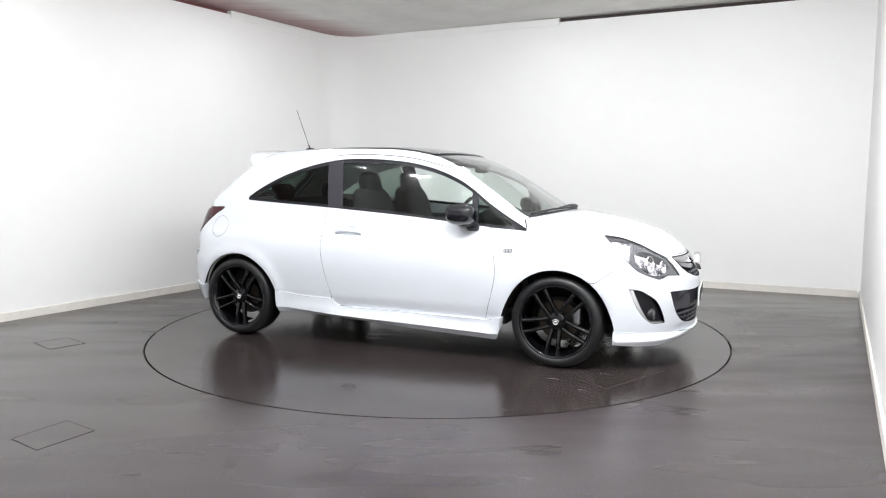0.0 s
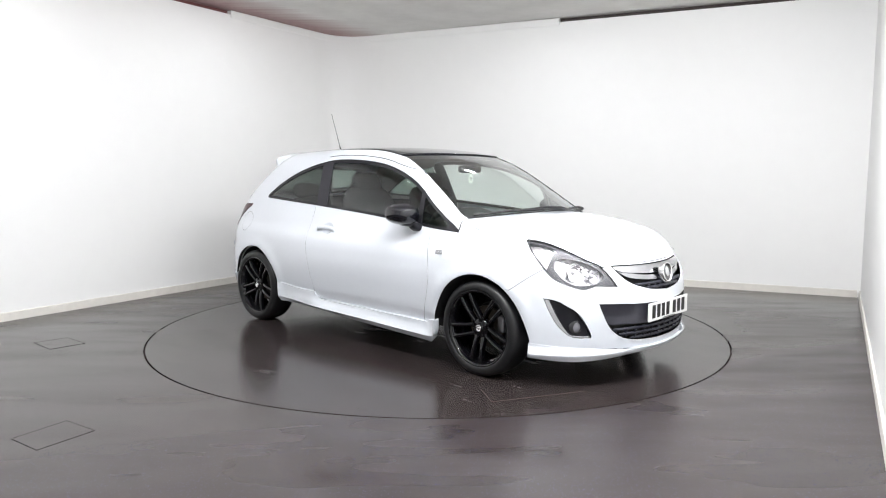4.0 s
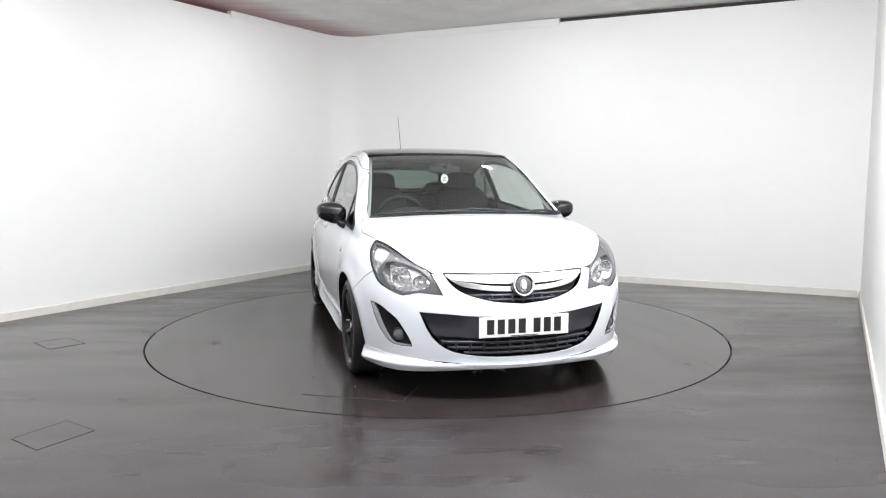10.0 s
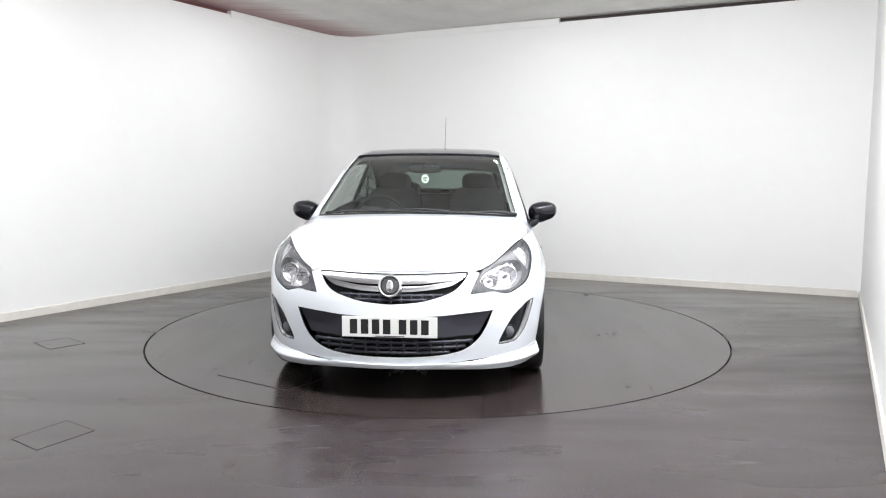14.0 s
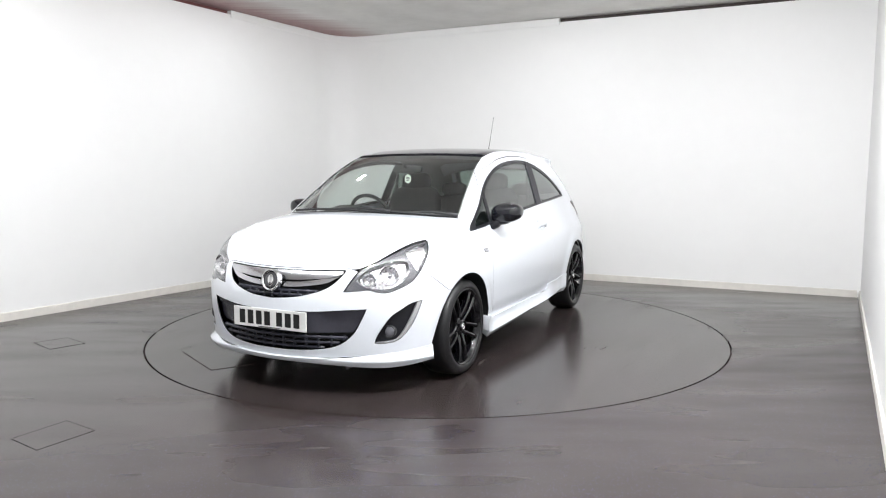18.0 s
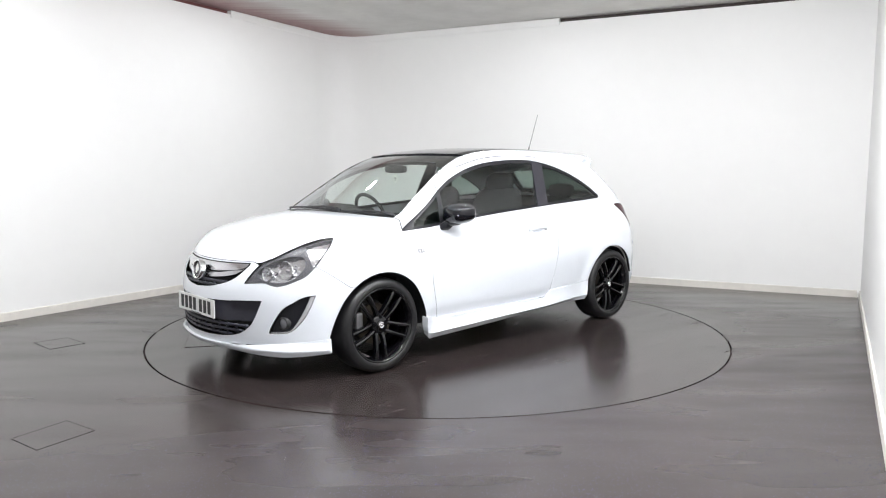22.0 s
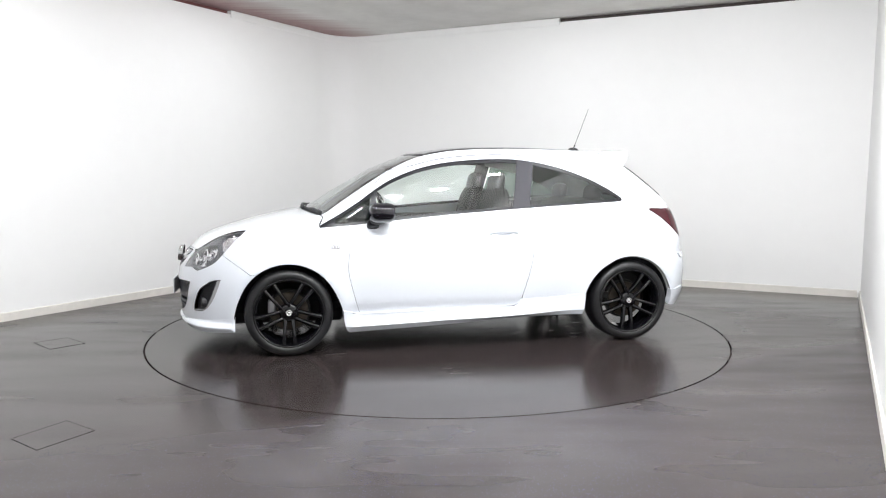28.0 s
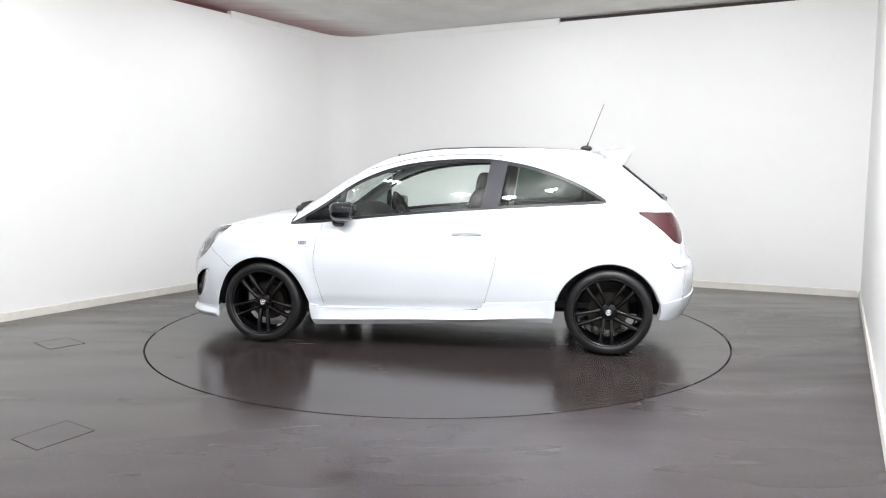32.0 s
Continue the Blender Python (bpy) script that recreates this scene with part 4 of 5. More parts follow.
def strut(bm, a, b, wa, wb, ya, yb, thick):
    """A tapered bar in the plane of the wheel between two (radius, angle) ends."""
    pa = Vector((a[0] * math.cos(a[1]), 0, a[0] * math.sin(a[1])))
    pb = Vector((b[0] * math.cos(b[1]), 0, b[0] * math.sin(b[1])))
    t = (pb - pa).normalized()
    s = Vector((-t.z, 0, t.x))
    sec = [(-1, -thick)] + [(-math.cos(math.pi * k / 8), 0.012 * math.sin(math.pi * k / 8) - 0.012) for k in range(9)] + [(1, -thick)]
    ends = []
    for k in range(7):
        f = k / 6
        w = wa + (wb - wa) * f - 0.0035 * math.sin(math.pi * f)
        y = ya + (yb - ya) * f + 0.009 * math.sin(math.pi * f)
        p = pa.lerp(pb, f)
        ends.append([bm.verts.new(p + s * w * u + Vector((0, y + v, 0))) for u, v in sec])
    n = len(sec)
    for u, v in zip(ends, ends[1:]):
        for k in range(n):
            bm.faces.new((u[k], v[k], v[(k + 1) % n], u[(k + 1) % n]))
    bm.faces.new(ends[0])
    bm.faces.new(ends[-1][::-1])


def wheel_meshes():
    tyre = lathe([(0.225, -0.10), (0.232, -0.108), (0.262, -0.112), (0.288, -0.105), (0.299, -0.088), (0.3025, -0.06), (0.303, -0.02), (0.3025, 0.02),
                  (0.3, 0.05), (0.295, 0.075), (0.284, 0.09), (0.266, 0.098), (0.252, 0.099), (0.243, 0.096), (0.238, 0.089), (0.228, 0.07)], 96)
    rim = lathe([(0.212, -0.10), (0.212, 0.02), (0.217, 0.07), (0.229, 0.082), (0.239, 0.089), (0.2395, 0.0915), (0.236, 0.0935), (0.229, 0.091), (0.223, 0.081), (0.215, 0.060), (0.208, 0.03), (0.206, -0.10)], 96)
    for k in range(5):
        mid = math.pi / 2 + k * 2 * math.pi / 5
        for sgn in (-1, 1):
            strut(rim, (0.048, mid + sgn * 0.54), (0.224, mid + sgn * 0.170), 0.0155, 0.0165, 0.058, 0.082, 0.035)
    hub = lathe([(0.0005, 0.066), (0.030, 0.066), (0.050, 0.063), (0.062, 0.056), (0.066, 0.045), (0.066, 0.01), (0.0005, 0.01)], 48)
    cap = lathe([(0.0005, 0.0735), (0.020, 0.073), (0.028, 0.070), (0.031, 0.066), (0.031, 0.058)], 32)
    emblem = lathe([(0.0005, 0.0775), (0.006, 0.0775), (0.009, 0.0755), (0.013, 0.0755), (0.016, 0.0785), (0.020, 0.0775), (0.0215, 0.0745), (0.0215, 0.070)], 28)
    disc = lathe([(0.06, -0.005), (0.13, -0.005), (0.132, -0.012), (0.13, -0.022), (0.06, -0.022)], 48)
    backing = lathe([(0.0005, -0.045), (0.145, -0.045), (0.15, -0.06)], 32)
    nut = bmesh.new()
    bmesh.ops.create_cone(nut, cap_ends=True, segments=6, radius1=0.010, radius2=0.0085, depth=0.016, matrix=Matrix.Rotation(-math.pi / 2, 4, "X"))
    out = {}
    for name, bm, mat, smooth in (("tyre", tyre, RUBBER, True), ("rim", rim, RIM_BLACK, False), ("hub", hub, RIM_BLACK, True), ("centre_cap", cap, RIM_BLACK, True), ("emblem", emblem, CHROME, True),
                                  ("brake_disc", disc, STEEL, False), ("wheel_nut", nut, RIM_BLACK, False), ("backing_plate", backing, UNDER, False)):
        bmesh.ops.recalc_face_normals(bm, faces=bm.faces)
        me = bpy.data.meshes.new(name)
        bm.to_mesh(me)
        bm.free()
        me.materials.append(mat)
        for q in me.polygons:
            q.use_smooth = smooth
        out[name] = me
    for q in out["rim"].polygons:
        q.use_smooth = True
    out["rim"].set_sharp_from_angle(angle=radians(55))
    return out


def wheels():
    me = wheel_meshes()
    for x, y, spin in ((WHEELBASE, 0.758, 36), (-WHEELBASE, 0.740, 33), (WHEELBASE, -0.758, 30), (-WHEELBASE, -0.740, 38)):
        w = new("wheel", me["hub"])
        w.parent = car
        tagged(w, "gloss black ten-spoke alloy wheel with low-profile tyre")
        w.matrix_basis = pose(x, y, HUB, 0, 0, 0 if y > 0 else 180) @ pose(0, 0, 0, 0, spin, 0)
        for name in ("tyre", "rim", "centre_cap", "emblem", "brake_disc", "backing_plate"):
            o = new(name, me[name])
            o.parent = w
            if name == "emblem":
                tagged(o, "round chrome emblem")
        for k in range(5):
            o = new("wheel_nut", me["wheel_nut"])
            o.parent = w
            a = math.pi / 2 + (k + 0.5) * 2 * math.pi / 5
            o.matrix_basis = pose(0.050 * math.cos(a), 0.066, 0.050 * math.sin(a))


wheels()


def underside():
    for x in (WHEELBASE, -WHEELBASE):
        for s in (1, -1):
            bm = bmesh.new()
            n = 28
            rows = []
            for i in range(n + 1):
                a = radians(-7 + 194 * i / n)
                r = arch_radius(x, -7 + 194 * i / n) + 0.012
                px, pz = x + r * math.cos(a), HUB + r * math.sin(a)
                edge = float(on_side([(px, pz), (px + 1e-4, pz)], 1)[0, 1]) - 0.012
                rows.append([bm.verts.new((px, s * 0.52, pz)), bm.verts.new((px, s * 0.70, pz)), bm.verts.new((px, s * edge, pz))])
            for u, v in zip(rows, rows[1:]):
                for k in range(2):
                    bm.faces.new((u[k], v[k], v[k + 1], u[k + 1]))
            bm.faces.new([r[0] for r in rows])
            part("arch_liner", bm, UNDER, car, "black wheel arch liner", True)
    bm = box(0.0, 0, 0.275, 1.78, 1.42, 0.09, 0.02)
    part("floor_pan", bm, UNDER, car, "black underbody pan")
    part("front_undertray", box(1.30, 0, 0.235, 0.85, 0.98, 0.13, 0.02), UNDER, car, "black undertray")
    part("rear_undertray", box(-1.30, 0, 0.30, 0.85, 0.98, 0.13, 0.02), UNDER, car, "black undertray")
    for s in (1, -1):
        part("brake_caliper", box(WHEELBASE + 0.118, s * 0.742, HUB + 0.030, 0.052, 0.050, 0.105, 0.012), SILVER, car, "silver front brake caliper")
    part("bulkhead", box(1.02, 0, 0.60, 0.04, 1.45, 0.62, 0.01), UNDER, car, "black engine bulkhead")


underside()


# ---- lamps, grilles, mirrors and fittings ----
def blob(centre, size, power=2.5, nu=28, nv=16, bend=None):
    """A rounded block."""
    bm = bmesh.new()
    sp = lambda c: math.copysign(abs(c) ** (2 / power), c)
    rows = []
    for j in range(1, nv):
        b = -math.pi / 2 + math.pi * j / nv
        row = []
        for i in range(nu):
            a = 2 * math.pi * i / nu
            v = Vector((sp(math.cos(b)) * sp(math.cos(a)), sp(math.cos(b)) * sp(math.sin(a)), sp(math.sin(b))))
            v = Vector((v.x * size[0], v.y * size[1], v.z * size[2]))
            row.append(bm.verts.new(Vector(centre) + (bend(v) if bend else v)))
        rows.append(row)
    for a, b in zip(rows, rows[1:]):
        for i in range(nu):
            j = (i + 1) % nu
            bm.faces.new((a[i], a[j], b[j], b[i]))
    bm.faces.new(rows[0][::-1])
    bm.faces.new(rows[-1])
    return bm


def turned(profile, m, n=40):
    """A turned shape from (radius, height) pairs, its axis along m's z."""
    bm = bmesh.new()
    rows = [[bm.verts.new(m @ Vector((r * math.cos(2 * math.pi * i / n), r * math.sin(2 * math.pi * i / n), h))) for i in range(n)] for r, h in profile]
    for a, b in zip(rows, rows[1:]):
        for i in range(n):
            j = (i + 1) % n
            bm.faces.new((a[i], a[j], b[j], b[i]))
    return bm


def flipped(bm):
    for v in bm.verts:
        v.co.y = -v.co.y
    return bm


FORWARD = Matrix.Rotation(math.pi / 2, 4, "Y")
BEZEL = plain("lamp_bezel_grey", (0.10, 0.10, 0.108), 0.3, grain=0.1)


def facet_chrome(name, bright):
    m, nt, b, link = material(name)
    b.inputs["Base Color"].default_value = (bright, bright, bright * 1.02, 1)
    b.inputs["Metallic"].default_value, b.inputs["Roughness"].default_value = 1.0, 0.15
    tc = nt.nodes.new("ShaderNodeTexCoord")
    vo = node(nt, "ShaderNodeTexVoronoi", Scale=55.0)
    link(tc.outputs["Object"], vo.inputs["Vector"])
    bp = node(nt, "ShaderNodeBump", Strength=0.6, Distance=0.005)
    link(vo.outputs["Distance"], bp.inputs["Height"])
    link(bp.outputs[0], b.inputs["Normal"])
    return m


FACET = facet_chrome("faceted_indicator", 0.90)
FACET_BRIGHT = facet_chrome("faceted_reflector", 0.90)
CHROME_SOFT = plain("soft_chrome", (0.58, 0.58, 0.60), 0.2, metal=1.0, grain=0.05)
BRIGHT_TRIM = plain("bright_trim", (0.78, 0.78, 0.80), 0.2, metal=0.7, grain=0.05)
LATTICE = plain("grille_lattice_plastic", (0.020, 0.021, 0.032), 0.34, grain=0.15)
DARK_LENS = plain("dark_lamp_lens", (0.16, 0.16, 0.18), 0.06, coat=1.0, grain=0.1)
BADGE_FIELD = plain("dark_metal_badge_field", (0.16, 0.16, 0.17), 0.22, metal=0.9, grain=0.1)
BADGE = plain("bright_badge", (0.42, 0.42, 0.44), 0.25, metal=0.5, grain=0.05)


def headlights():
    inner, nose, low, back = lamp_line()
    line = loop(inner, nose, low, back)
    uv = unroll("front", line)
    def ring(w):
        return solve(*spoke("front", shrink(uv, w)))
    hs = pair("headlight", sheet("front", line, h=0.03, off=-0.06, depth=-0.052, inset=0.002), SILVER, car, "clear headlight unit with chrome reflectors")
    r = ring(0.013)
    tail = r[r[:, 0] < 1.704]
    bowl = [(0.724, 0.705), (0.706, 0.652), (0.651, 0.616), (0.55, 0.622), (0.490, 0.664), (0.535, 0.722), (0.630, 0.762), (0.700, 0.755)]
    main = loop(on_front(bowl + bowl[:1], 5)[:-1])
    pair("bezel", sheet("front", line, [loop(tail), main], h=0.02, off=-0.012, depth=0.03, inset=0.003), BEZEL, hs, "dark grey lamp bezel")
    pair("lens", sheet("front", line, h=0.03, off=0.001, depth=0.006, inset=0.002), LENS, hs, "clear polycarbonate lens")
    pair("indicator_reflector", sheet("front", loop(tail), h=0.015, off=-0.026, depth=0.01, inset=-0.004), FACET, hs, "chrome indicator reflector")
    pair("main_reflector", sheet("front", main, h=0.02, off=-0.042, depth=0.01, inset=-0.012), FACET_BRIGHT, hs, "bright faceted reflector")
    for s, h in ((1, hs[0]), (-1, hs[1])):
        for yz, r0 in (((0.640, 0.690), 0.054), ((0.545, 0.666), 0.040)):
            f = on_front([yz, (yz[0] + 1e-4, yz[1])], 1)[:1]
            c = Vector((f - slope(f) * 0.026)[0])
            d = Vector((1, 0.30, 0.08)).normalized()
            m = Matrix.Translation(c) @ d.to_track_quat("Z", "Y").to_matrix().to_4x4()
            prof = [(0.008, -0.035), (r0 * 0.35, -0.030), (r0 * 0.65, -0.018), (r0 * 0.9, 0.0), (r0, 0.010), (r0 * 1.05, 0.010), (r0 * 1.05, 0.0)]
            bm = turned(prof, m)
            bulb = turned([(0.0005, 0.004), (0.007, 0.002), (0.010, -0.004), (0.010, -0.03)], m, 16)
            for q in (bm, bulb):
                if s < 0:
                    flipped(q)
            part("reflector_bowl", bm, FACET_BRIGHT, h, "round chrome reflector", True)
            part("bulb_shield", bulb, SILVER, h, "small bulb shield", True)


def ribs(outline, name, parent, zs, ys, off):
    """A lattice of slim bars inside an opening of the nose."""
    yz = outline[:, 1:]
    def width(z):
        best = 0
        for a, b in zip(yz, np.roll(yz, -1, 0)):
            if (a[1] - z) * (b[1] - z) <= 0 and a[1] != b[1]:
                best = max(best, a[0] + (b[0] - a[0]) * (z - a[1]) / (b[1] - a[1]))
        return best
    def heights(y):
        hits = [a[1] + (b[1] - a[1]) * (y - a[0]) / (b[0] - a[0]) for a, b in zip(yz, np.roll(yz, -1, 0)) if (a[0] - y) * (b[0] - y) <= 0 and a[0] != b[0]]
        return (min(hits), max(hits)) if len(hits) > 1 else (0, 0)
    for z in zs:
        w = width(z) - 0.012
        if w < 0.05:
            continue
        p = on_front([(-w, z), (0, z), (w, z)], 14)
        n = slope(p)
        part(name, tube(p + n * off, 0.0095, 8), LATTICE, parent, "", True)
    for y in ys:
        lo, hi = heights(y)
        hi = min(hi, max(zs) + 0.014)
        if hi - lo < 0.03:
            continue
        p = on_front([(y, lo + 0.004), (y, hi - 0.004)], 3)
        n = slope(p)
        part(name, tube(p + n * off, 0.0090, 8), LATTICE, parent, "", True)


def nose_details():
    up = skin("upper_grille", sheet("front", GRILLE, h=0.04, off=-0.040, depth=-0.038, inset=0.0), UNDER, bumper, "black upper grille with chrome bar")
    t = on_front([(0.0, 0.701), (0.2, 0.703), (0.388, 0.708), (0.411, 0.705)])
    b = on_front([(0.406, 0.690), (0.35, 0.671), (0.2, 0.657), (0.09, 0.653), (0.0, 0.652)])
    q = np.vstack([t, b])
    skin("chrome_bar", sheet("front", loop(q, mirrored(q[::-1])), h=0.012, off=-0.005, depth=0.025, inset=0.001, shift=lambda p: 0.005 * np.clip(1 - ((p[:, 2] - 0.683) / 0.030) ** 2, 0, 1) + 0.004), CHROME_SOFT, up, "wide chrome grille bar")
    t = on_front([(0.0, 0.643), (0.1, 0.644), (0.2, 0.650), (0.30, 0.667), (0.394, 0.693)])
    b = on_front([(0.384, 0.676), (0.32, 0.644), (0.2, 0.625), (0.1, 0.618), (0.0, 0.617)])
    q = np.vstack([t, b])
    skin("chrome_blade", sheet("front", loop(q, mirrored(q[::-1])), h=0.008, off=-0.008, depth=0.02, inset=0.0, shift=lambda p: 0.004 * np.clip(1 - ((p[:, 2] - 0.634 - 0.32 * np.abs(p[:, 1]) ** 2) / 0.018) ** 2, 0, 1)), CHROME_SOFT, up, "slim chrome grille blade")
    ribs(GRILLE, "grille_bar", up, (0.598, 0.573), [-0.348 + 0.058 * i for i in range(13)], -0.012)
    m = Matrix.Translation((2.072, 0, 0.650)) @ Vector((1, 0, 0.16)).to_track_quat("Z", "Y").to_matrix().to_4x4()
    bg = part("badge", turned([(0.0005, 0.006), (0.040, 0.005), (0.052, 0.002), (0.053, -0.02)], m), BADGE_FIELD, up, "round metal badge", True)
    part("badge_ring", turned([(0.049, 0.004), (0.052, 0.011), (0.058, 0.013), (0.063, 0.009), (0.064, -0.02)], m), CHROME, bg, "chrome ring", True)
    part("badge_shape", turned([(0.0005, 0.012), (0.022, 0.011), (0.030, 0.007), (0.031, 0.002)], m @ Matrix.Diagonal((0.7, 1.15, 1, 1)), 20), CHROME, bg, "", True)
    # lower intake
    low = skin("lower_grille", sheet("front", MOUTH, h=0.05, off=-0.055, depth=-0.050, inset=0.0), UNDER, bumper, "black lower grille in the bumper")
    t = on_front([(0.0, 0.476), (0.272, 0.482), (0.40, 0.491), (0.548, 0.499)])
    s = on_front([(0.548, 0.499), (0.530, 0.452), (0.504, 0.396), (0.486, 0.366)])
    b = on_front([(0.486, 0.366), (0.40, 0.362), (0.2, 0.360), (0.0, 0.358)])
    q = np.vstack([t, s, b])
    scoop = lambda p: -0.020 * step(0.50, 0.42, p[:, 2]) * step(0.25, 0.40, np.abs(p[:, 1]))
    skin("bumper_insert", sheet("front", loop(q, mirrored(q[::-1])), h=0.02, off=-0.008, depth=0.02, inset=0.001, shift=scoop), GREY_TRIM, low, "smooth dark grey bumper insert")
    ribs(MOUTH, "grille_bar", low, (0.336, 0.305, 0.275), [-0.4375 + 0.0729 * i for i in range(13)], -0.016)
    # number plate, its lettering as plain bars
    pl = part("number_plate", box(2.094, 0, 0.429, 0.006, 0.522, 0.114, 0.0025), PLATE_WHITE, bumper, "white front number plate")
    part("plate_border", box(2.0895, 0, 0.429, 0.006, 0.516, 0.108, 0.0025), PLATE_BACK, pl, "grey plate backing")
    y = -0.219
    for i in range(7):
        part("bar", box(2.0975, y + 0.0225, 0.430, 0.0012, 0.041, 0.080), PLATE_BLACK, pl)
        y += 0.0607 + (0.026 if i == 3 else 0)
    part("bar", box(2.0975, 0.0, 0.378, 0.0012, 0.16, 0.004), PLATE_BLACK, pl)
    # fog lamps
    fs = pair("fog_lamp_recess", sheet("front", FOG, h=0.03, off=-0.026, depth=-0.022, inset=0.001), BLACK_SATIN, bumper, "black fog lamp surround")
    outer = on_side([(1.708, 0.532), (1.737, 0.455), (1.768, 0.391), (1.806, 0.336), (1.836, 0.314)])
    foot = on_front([(0.640, 0.308), (0.593, 0.308)], 3)
    run = np.vstack([outer, foot])
    innr = np.vstack([on_side([(1.731, 0.5285), (1.753, 0.470), (1.776, 0.415), (1.802, 0.361), (1.821, 0.330), (1.838, 0.318)]), on_front([(0.636, 0.3125), (0.597, 0.312)], 3)])
    pair("chrome_strip", sheet("front", loop(run, innr[::-1], tol=0.002), h=0.01, off=-0.004, depth=0.016, inset=0.0), BRIGHT_TRIM, fs, "chrome fog lamp trim")
    for s, f in ((1, fs[0]), (-1, fs[1])):
        c = on_front([(0.660, 0.366), (0.6601, 0.366)], 1)[:1]
        m = Matrix.Translation(Vector((c - slope(c) * 0.022)[0])) @ Vector((1, 0.25, 0)).to_track_quat("Z", "Y").to_matrix().to_4x4()
        for name, prof, mat in (("fog_lamp", [(0.037, -0.03), (0.037, 0.004), (0.034, 0.009), (0.030, 0.004), (0.030, -0.02)], BLACK_PLASTIC),
                                ("fog_lens", [(0.030, 0.002), (0.022, 0.007), (0.012, 0.009), (0.0005, 0.010)], DARK_LENS)):
            bm = turned(prof, m, 32)
            part(name, flipped(bm) if s < 0 else bm, mat, f, "round fog lamp" if name == "fog_lamp" else "dark fog lamp glass", True)


def fittings():
    for s, dr in ((1, doors[0]), (-1, doors[1])):
        fix = (lambda bm: flipped(bm)) if s < 0 else (lambda bm: bm)
        # door mirror
        def cap_shape(v):
            x = v.x * 1.05 if v.x > 0 else -min(abs(v.x) * 1.5, 0.078)
            return Vector((x - 0.10 * v.y + 0.02, v.y, v.z * (1 - 1.3 * max(v.y, 0)) + 0.10 * v.y))
        mr = part("door_mirror", fix(blob((0.604, 0.872, 0.984), (0.085, 0.102, 0.072), 2.6, bend=cap_shape)), BLACK_GLOSS, dr, "gloss black door mirror", True)
        part("mirror_base", fix(blob((0.640, 0.840, 0.926), (0.054, 0.066, 0.024), 2.4, bend=lambda v: v + Vector((-0.10 * v.y, 0, 0.10 * v.y)))), BLACK_SATIN, mr, "black lower mirror shell", True)
        part("mirror_stalk", fix(blob((0.672, 0.795, 0.898), (0.044, 0.050, 0.030), 3, bend=lambda v: v + Vector((0, 0, 0.45 * v.y)))), BLACK_SATIN, mr, "black mirror arm", True)
        g = bmesh.new()
        bmesh.ops.create_circle(g, cap_ends=True, segments=32, radius=1, matrix=Matrix.Translation((0.5455, 0.872, 0.994)) @ Matrix.Rotation(radians(-6), 4, "Z") @ Matrix.Diagonal((1, 0.078, 0.050, 1)) @ Matrix.Rotation(math.pi / 2, 4, "Y"))
        part("mirror_glass", fix(g), CHROME, mr, "mirror glass")
        # door handle
        p = on_side([(-0.165, 0.827), (-0.20, 0.829), (-0.265, 0.831), (-0.33, 0.831), (-0.375, 0.829)], 6)
        n = slope(p)
        u = np.linspace(-1, 1, len(p))[:, None]
        bm = tube(p + n * (0.003 + 0.013 * (1 - np.abs(u) ** 4)), 0.0095, 10)
        for v in bm.verts:
            v.co.z = 0.828 + (v.co.z - 0.828) * 1.8
        part("door_handle", fix(bm), PAINT, dr, "white door handle", True)
        # small badge on the wing
        bd = on_side([(0.963, 0.766), (0.905, 0.766)], 3), on_side([(0.905, 0.766), (0.905, 0.742)], 2), on_side([(0.905, 0.742), (0.963, 0.742)], 3), on_side([(0.963, 0.742), (0.963, 0.766)], 2)
        skin("wing_badge", sheet("x", loop(*bd, tol=0.001), h=0.02, off=0.004, depth=0.006, inset=0.0), BADGE, car, "small chrome badge", s < 0)
        for x0 in (0.956, 0.934, 0.918):
            sq = on_side([(x0, 0.7605), (x0 - 0.010, 0.7605)], 2), on_side([(x0 - 0.010, 0.7605), (x0 - 0.010, 0.7475)], 2), on_side([(x0 - 0.010, 0.7475), (x0, 0.7475)], 2), on_side([(x0, 0.7475), (x0, 0.7605)], 2)
            skin("bar", sheet("x", loop(*sq, tol=0.001), h=0.02, off=0.006, depth=0.003, inset=0.0), SILVER, car, "", s < 0)
    # fuel flap on the right-hand side
    flap = on_side([(-1.452 + 0.072 * math.cos(2 * math.pi * i / 20), 0.842 + 0.078 * math.sin(2 * math.pi * i / 20)) for i in range(20)], 2)
    ff = skin("fuel_flap", sheet("x", flap, h=0.03, off=0.0022, depth=0.002, inset=0.001), PAINT, sides[1], "round white fuel flap", True)
    ring = solve(*spoke("x", shrink(unroll("x", flap), -0.0022)))
    skin("flap_joint", sheet("x", ring, [flap], h=0.03, off=0.0012, depth=0.0, inset=0.0), BLACK_SATIN, ff, "thin dark shut line", True)
    # aerial
    ant = part("aerial", blob((-1.105, 0, 1.452), (0.045, 0.020, 0.022), 2.2), BLACK_PLASTIC, car, "black roof aerial on its base", True)
    a, b = Vector((-1.105, 0, 1.455)), Vector((-1.235, 0, 1.797))
    part("aerial_mast", tube([a + (b - a) * t for t in (0, 0.12, 0.13, 0.5, 0.97, 1.0)], [0.006, 0.0055, 0.0026, 0.0022, 0.0018, 0.0022]), BLACK_PLASTIC, ant)
    # scuttle panel and wipers
    c0 = on_top([(1.015, 0.721), (1.104, 0.5), (1.157, 0.25), (1.172, 0.0)])
    c1 = on_top([(0.988, 0.708), (1.076, 0.5), (1.125, 0.25), (1.140, 0.0)])
    half = np.vstack([c1[::-1], c0])
